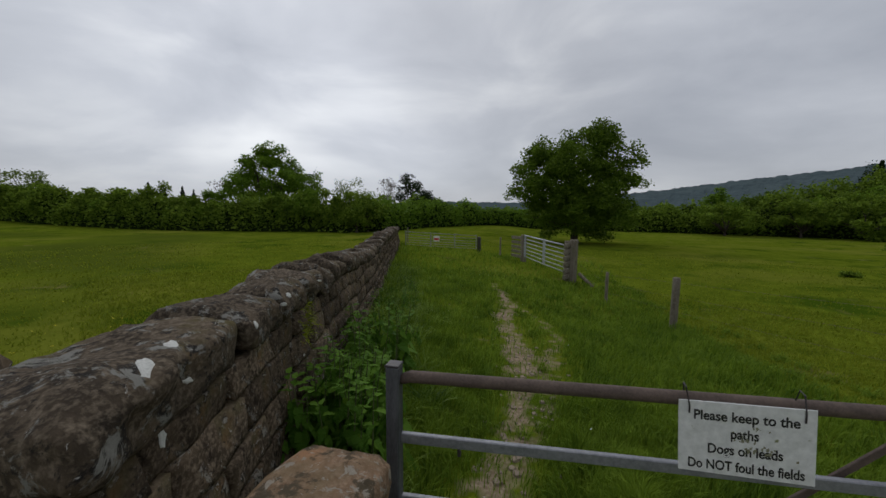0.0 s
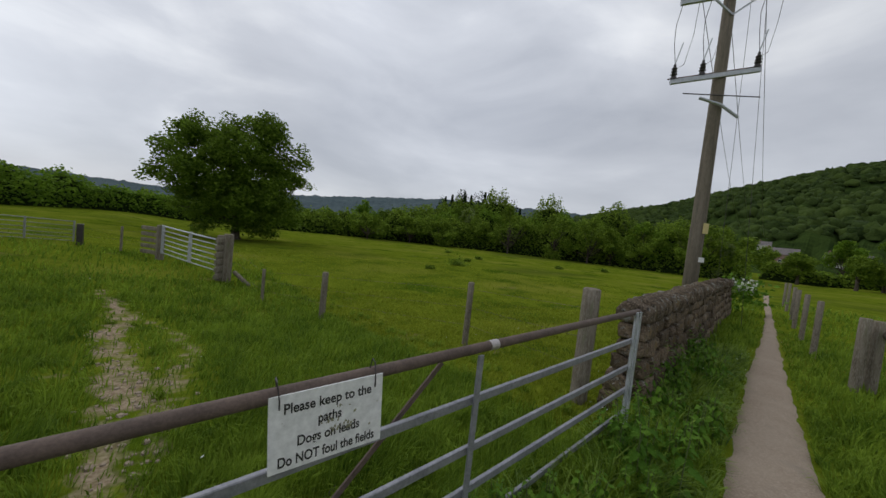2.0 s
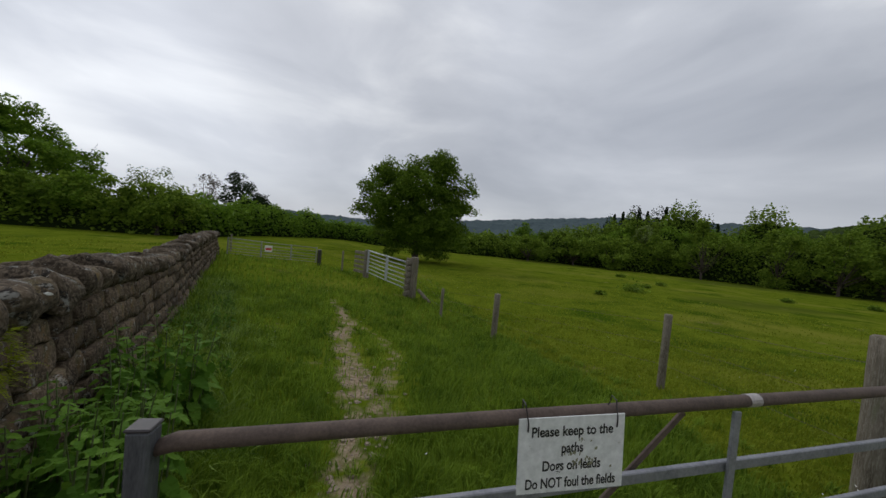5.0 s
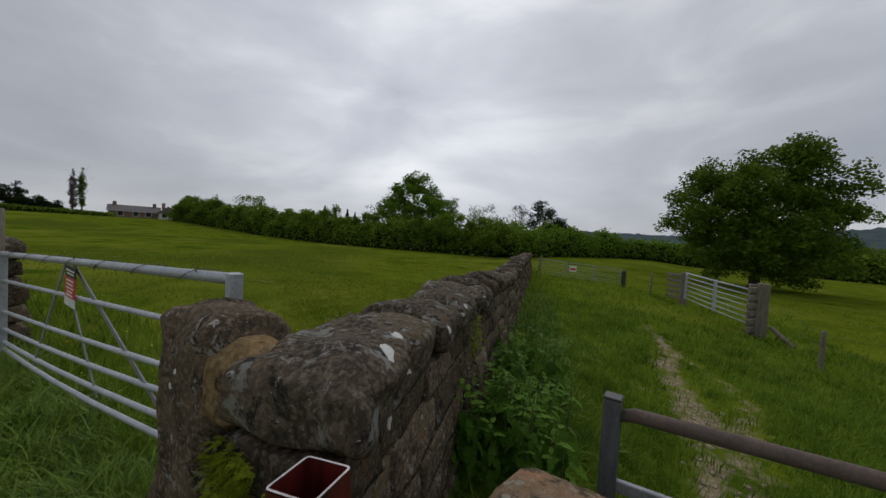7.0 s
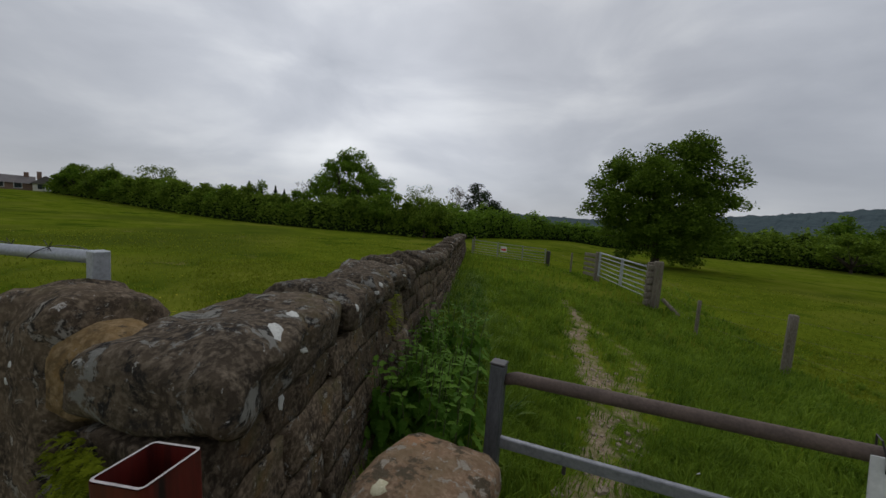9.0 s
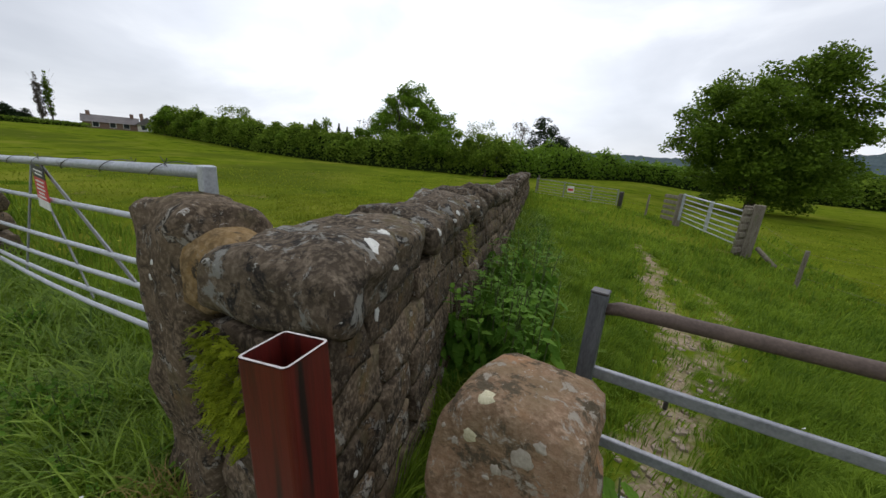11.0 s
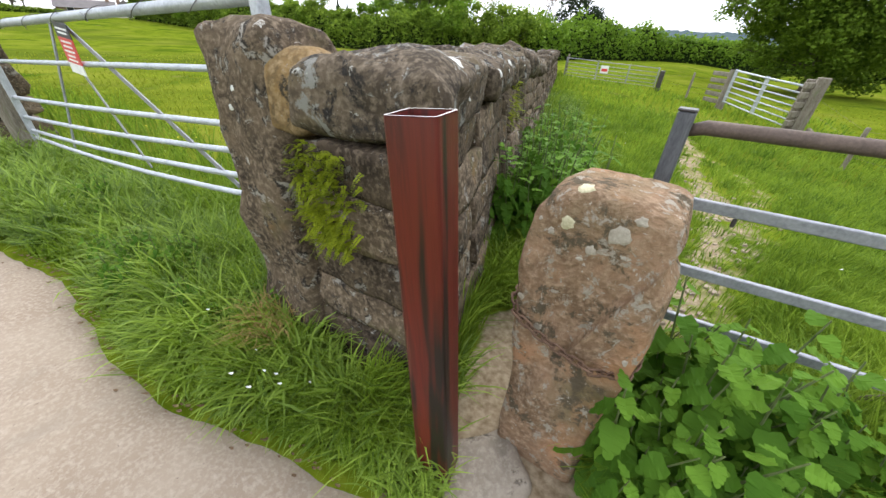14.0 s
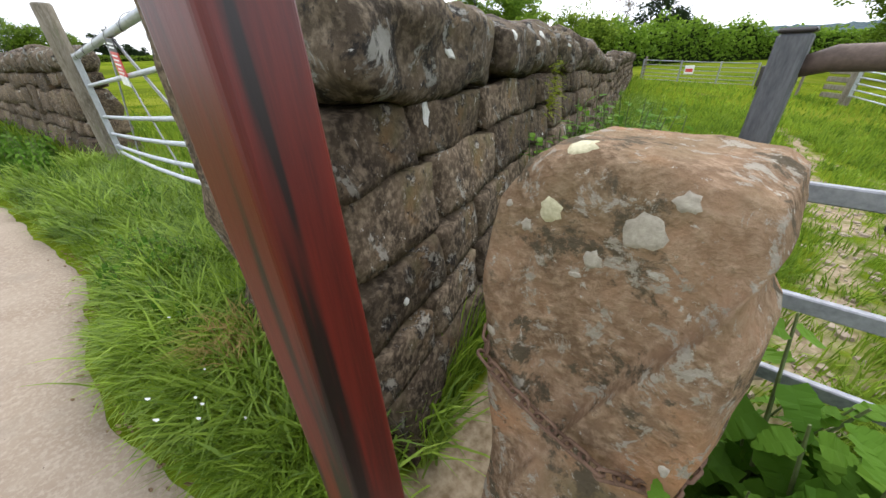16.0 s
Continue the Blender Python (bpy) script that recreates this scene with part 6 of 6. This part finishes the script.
def tussocks(name, label, mat, places, blades, seed, width):
    """Tufts of long arching blades; places: x, y, length of the blades."""
    r = np.random.RandomState(seed)
    c = np.repeat(np.array([(x, y, ground_z(x, y) - 0.01) for x, y, _ in places]), blades, 0)
    n = len(c)
    ln = np.repeat(np.array([p[2] for p in places]), blades) * r.uniform(0.45, 1.15, n)
    sway = np.repeat(r.uniform(0, 2 * math.pi, len(places)), blades)
    out = np.where(r.uniform(0, 1, n) < 0.4, sway + r.normal(0, 0.8, n), r.uniform(0, 2 * math.pi, n))
    c[:, :2] += r.normal(0, 0.028, (n, 2)) * (0.5 + 2 * np.repeat(np.array([p[2] for p in places]), blades))[:, None]
    fwd = np.stack([np.cos(out), np.sin(out), np.zeros(n)], 1)
    side = np.stack([-np.sin(out), np.cos(out), np.zeros(n)], 1)
    t0, t1 = r.uniform(0.05, 0.75, n), r.uniform(0.9, 2.6, n)
    w = width * r.uniform(0.6, 1.3, n)
    p, rings = c.copy(), []
    for k in range(5):
        rings.append((p.copy(), w * (1.0, 1.0, 0.85, 0.55, 0.0)[k]))
        a = t0 + (t1 - t0) * ((k + 0.4) / 4) ** 1.4
        p = p + (fwd * np.sin(a)[:, None] + np.array((0, 0, 1.0)) * np.cos(a)[:, None]) * (ln / 4)[:, None]
    twist = fwd * r.normal(0, 0.5, n)[:, None]
    cols = []
    for q, ww in rings[:4]:
        d = (side + twist) * ww[:, None]
        cols += [q - d, q + d]
    v = np.stack(cols + [rings[4][0]], 1).reshape(-1, 3)
    i = np.arange(n)[:, None] * 9
    loops = np.concatenate([i + 0, i + 1, i + 3, i + 2, i + 2, i + 3, i + 5, i + 4, i + 4, i + 5, i + 7, i + 6, i + 6, i + 7, i + 8], 1).ravel()
    return tagged(new(name, raw_mesh(name, v, loops, np.tile((4, 4, 4, 3), n), mat)), label, "grass", kind="stuff")


def scatter(count, seed, x0, x1, where, length):
    """Places for tufts: where(x) gives the lowest and highest y at x."""
    r, found = random.Random(seed), []
    for _ in range(count * 6):
        x = r.uniform(x0, x1)
        lo, hi = where(x)
        y = r.uniform(lo, hi)
        if zone(x, y, r.random())[0] > 0:
            found.append((x, y, length(x, y) * r.uniform(0.7, 1.2)))
        if len(found) == count:
            break
    return found


def lane_edge(x, side):
    return float(np.interp(x, [p[0] for p in LANE], [p[1] + side * p[2] / 2 for p in LANE]))


near_edge = lambda x, y: min(1.0, 0.42 + 2.0 * max(0.0, strip_gap(LANE, x, y)))
tussocks("verge_tussocks", "lush arching tufts of long verge grass beside the wall end", M_verge,
         scatter(330, 41, -2.5, -0.5, lambda x: (lane_edge(x, 1) + 0.07, 0.62), lambda x, y: 0.33 * near_edge(x, y)), 52, 45, 0.0048)
tussocks("verge_tussocks", "tufts of long verge grass below the tube gate", M_verge,
         scatter(260, 42, -5.6, -2.4, lambda x: (lane_edge(x, 1) + 0.07, 0.75 + 0.10 * (x + 1.6)), lambda x, y: 0.34 * near_edge(x, y)), 40, 46, 0.0055)
tussocks("gateside_tussocks", "rank tufts of grass between gate and footpath", M_verge,
         scatter(300, 43, 0.3, 8.0, lambda x: (lane_edge(x, 1) + 0.04, 1.22 + 0.11 * max(0, x - 1.5)), lambda x, y: 0.34 * near_edge(x, y)), 44, 47, 0.005)
tussocks("wallside_tussocks", "long grass at the foot of the field wall", M_verge,
         [(*(FIELD_WALL_START + WALL_U * a + WALL_N * b)[:2], 0.36) for a, b in [(random.Random(900 + k).uniform(0.9, 9.0), abs(random.Random(700 + k).gauss(0, 0.32)) + 0.03) for k in range(230)]], 40, 48, 0.004)
tussocks("track_tussocks", "uneven tufts of green grass on the track", M_grass,
         scatter(520, 44, -2.6, 3.6, lambda x: (1.4, 9.0), lambda x, y: 0.15), 34, 49, 0.0034)
tussocks("bank_tussocks", "short grass tufts on the near side of the footpath", M_grass,
         scatter(240, 45, -3.4, 6.0, lambda x: (lane_edge(x, -1) - 0.7, lane_edge(x, -1) - 0.02), lambda x, y: 0.17), 40, 50, 0.0034)
tussocks("post_tussocks", "grass tufts at the foot of the red steel post", M_verge,
         [(-0.57, 0.25, 0.26), (-0.62, 0.30, 0.3), (-0.52, 0.235, 0.22), (-0.66, 0.24, 0.3), (-0.49, 0.245, 0.18), (-0.59, 0.19, 0.24), (-0.54, 0.18, 0.2), (-0.50, 0.16, 0.17), (-0.455, 0.215, 0.14)], 46, 51, 0.0034)


def sprinkle(name, label, category, mat, spots, r0, lift):
    """Flower heads or scraps scattered singly over the grass, as one mesh."""
    verts, loops, sizes = [], [], []
    for x, y, k in spots:
        c = Vector((x, y, ground_z(x, y) + lift * (0.6 + 0.6 * k)))
        i0 = len(verts)
        rr = r0 * (0.7 + 0.6 * k)
        verts += [(c.x + rr * math.cos(a), c.y + rr * (0.45 + 0.5 * k) * math.sin(a + k), c.z + 0.25 * rr * math.sin(2 * a)) for a in [k * 6 + math.pi / 3 * j for j in range(6)]]
        loops += [i0 + j for j in range(6)]
        sizes.append(6)
    return tagged(new(name, raw_mesh(name, verts, loops, sizes, mat)), label, category, kind="stuff")


rs = random.Random(9)
sprinkle("daisies", "scattered small white flowers in the grass", "flowers", M_flower, [(-1.05 + rs.gauss(0, 0.2), 0.14 + rs.gauss(0, 0.10), rs.random()) for _ in range(8)] + [(rs.uniform(-2, 8), rs.uniform(1.5, 14), rs.random()) for _ in range(50)] + [(rs.uniform(3, 9), rs.uniform(0.5, 0.9) + 0.13 * rs.uniform(3, 9), rs.random()) for _ in range(40)], 0.007, 0.26)
sprinkle("buttercups", "yellow buttercups among the pasture grass", "flowers", M_yellow, [(rs.uniform(-5.5, -1.7), rs.uniform(0.6, 3.5), rs.random()) for _ in range(70)] + [(rs.uniform(-20, -4), rs.uniform(2, 9), rs.random()) for _ in range(60)], 0.012, 0.16)
edge_ = [rs.uniform(-3.2, -0.7) for _ in range(150)]
sprinkle("leaf_litter", "brown dead leaves along the path edge", "leaves", M_litter, [(x_, lane_edge(x_, 1) + rs.gauss(0.0, 0.035), rs.random() ** 2) for x_ in edge_] + [(-2.5 + rs.gauss(0, 0.35), -0.12 + rs.gauss(0, 0.05), rs.random()) for _ in range(34)] + [(-2.6 + rs.gauss(0, 0.3), -0.78 + rs.gauss(0, 0.06), rs.random()) for _ in range(20)] + [(rs.uniform(-2.4, 0.0), rs.uniform(-0.6, -0.1), rs.random()) for _ in range(8)], 0.010, 0.026)
# grit and chips of stone on the path and the track
grit = []
for _ in range(260):
    x_ = rs.uniform(-3.5, 4)
    y_ = float(np.interp(x_, [p[0] for p in LANE], [p[1] for p in LANE])) + rs.uniform(-0.27, 0.27)
    grit.append((x_, y_, rs.random() ** 3))
sprinkle("grit", "pale stone grit lying on the footpath", "grit", M_soil, grit, 0.004, 0.025)
verts, quads = [], []
chips = [(-4.5 + rs.gauss(0, 0.3), 3.8 + rs.gauss(0, 0.2)) for _ in range(60)] + [(p[0] + rs.gauss(0, 0.14), p[1] + rs.uniform(-0.5, 0.5)) for p in TRACK[:7] for _ in range(30)]
for x_, y_ in chips:
    i0, s_ = len(verts), rs.uniform(0.008, 0.034)
    z_ = ground_z(x_, y_)
    a_ = rs.uniform(0, 3)
    for dz, k in ((-0.3, 1.0), (0.45, 0.7)):
        verts += [(x_ + s_ * k * math.cos(a_ + j * 1.257) * (1 + 0.3 * math.sin(j * 2 + a_)), y_ + s_ * k * math.sin(a_ + j * 1.257), z_ + s_ * dz) for j in range(5)]
    quads += [tuple(i0 + 5 + j for j in range(5))] + [(i0 + j, i0 + (j + 1) % 5, i0 + 5 + (j + 1) % 5, i0 + 5 + j) for j in range(5)]
sm = bpy.data.meshes.new("track_stones")
sm.from_pydata(verts, [], quads)
sm.materials.append(M_path)
tagged(new("track_stones", sm), "pale broken stones worn out of the track", "stones", kind="stuff")
# rushes and thistle clumps in the right-hand pasture
for k, (x_, y_, s_) in enumerate(((14.5, 17.0, 0.34), (18.0, 20.0, 0.14), (11.0, 15.0, 0.11), (22.0, 23.0, 0.16), (27.0, 18.0, 0.16), (33.0, 17.0, 0.2), (24.0, 30.0, 0.2))):
    th = empty("rush_clump", "dark clump of rushes in the pasture", "rushes", (x_, y_, ground_z(x_, y_)), group="rush clumps", kind="stuff")
    rr_ = np.random.RandomState(300 + k)
    c_ = rr_.normal(size=(420, 3)) * (s_, s_ * 0.8, s_ * 0.62)
    c_[:, 2] = abs(c_[:, 2]) + 0.02
    link_mesh("stems", leaf_cloud("stems", c_, 0.12, M_hedge, 300 + k), th)
# blossom bush at the end of the lane wall
th = empty("blossom_bush", "cow parsley in white flower at the wall end", "bush", (14.9, 3.1, 0))
rr_ = np.random.RandomState(5)
c_ = rr_.normal(size=(420, 3)) * (0.35, 0.3, 0.3)
c_[:, 2] += 0.75
link_mesh("leaves", leaf_cloud("leaves", c_ * (1, 1, 0.8), 0.14, M_nettle, 6), th)
c_ = rr_.normal(size=(260, 3)).clip(-1.5, 1.5) * (0.20, 0.18, 0.15)
c_[:, 2] += 0.8
link_mesh("blossom", leaf_cloud("blossom", c_, 0.07, M_flower, 7), th)
# straw-coloured dead tuft at the foot of the gate stone
th = empty("dead_tuft", "straw-coloured dead grass tuft by the gatepost foot", "grass", (-1.36, 0.30, 0))
vs, ls, sz = [], [], []
for k in range(240):
    a_, h_ = rs.uniform(0, 6.28), rs.uniform(0.07, 0.20)
    b_ = Vector((rs.gauss(0, 0.05), rs.gauss(0, 0.04), 0.12))
    t_ = b_ + Vector((math.cos(a_) * h_ * 0.8, math.sin(a_) * h_ * 0.8 - 0.06, h_ * 0.55))
    m_ = b_.lerp(t_, 0.5) + Vector((0, 0, h_ * 0.25))
    s_ = Vector((-math.sin(a_), math.cos(a_), 0)) * 0.0018
    i0 = len(vs)
    vs += [tuple(b_ - s_), tuple(b_ + s_), tuple(m_ + s_), tuple(m_ - s_), tuple(t_)]
    ls += [i0, i0 + 1, i0 + 2, i0 + 3, i0 + 3, i0 + 2, i0 + 4]
    sz += [4, 3]
link_mesh("straw", raw_mesh("straw", vs, ls, sz, M_straw), th)
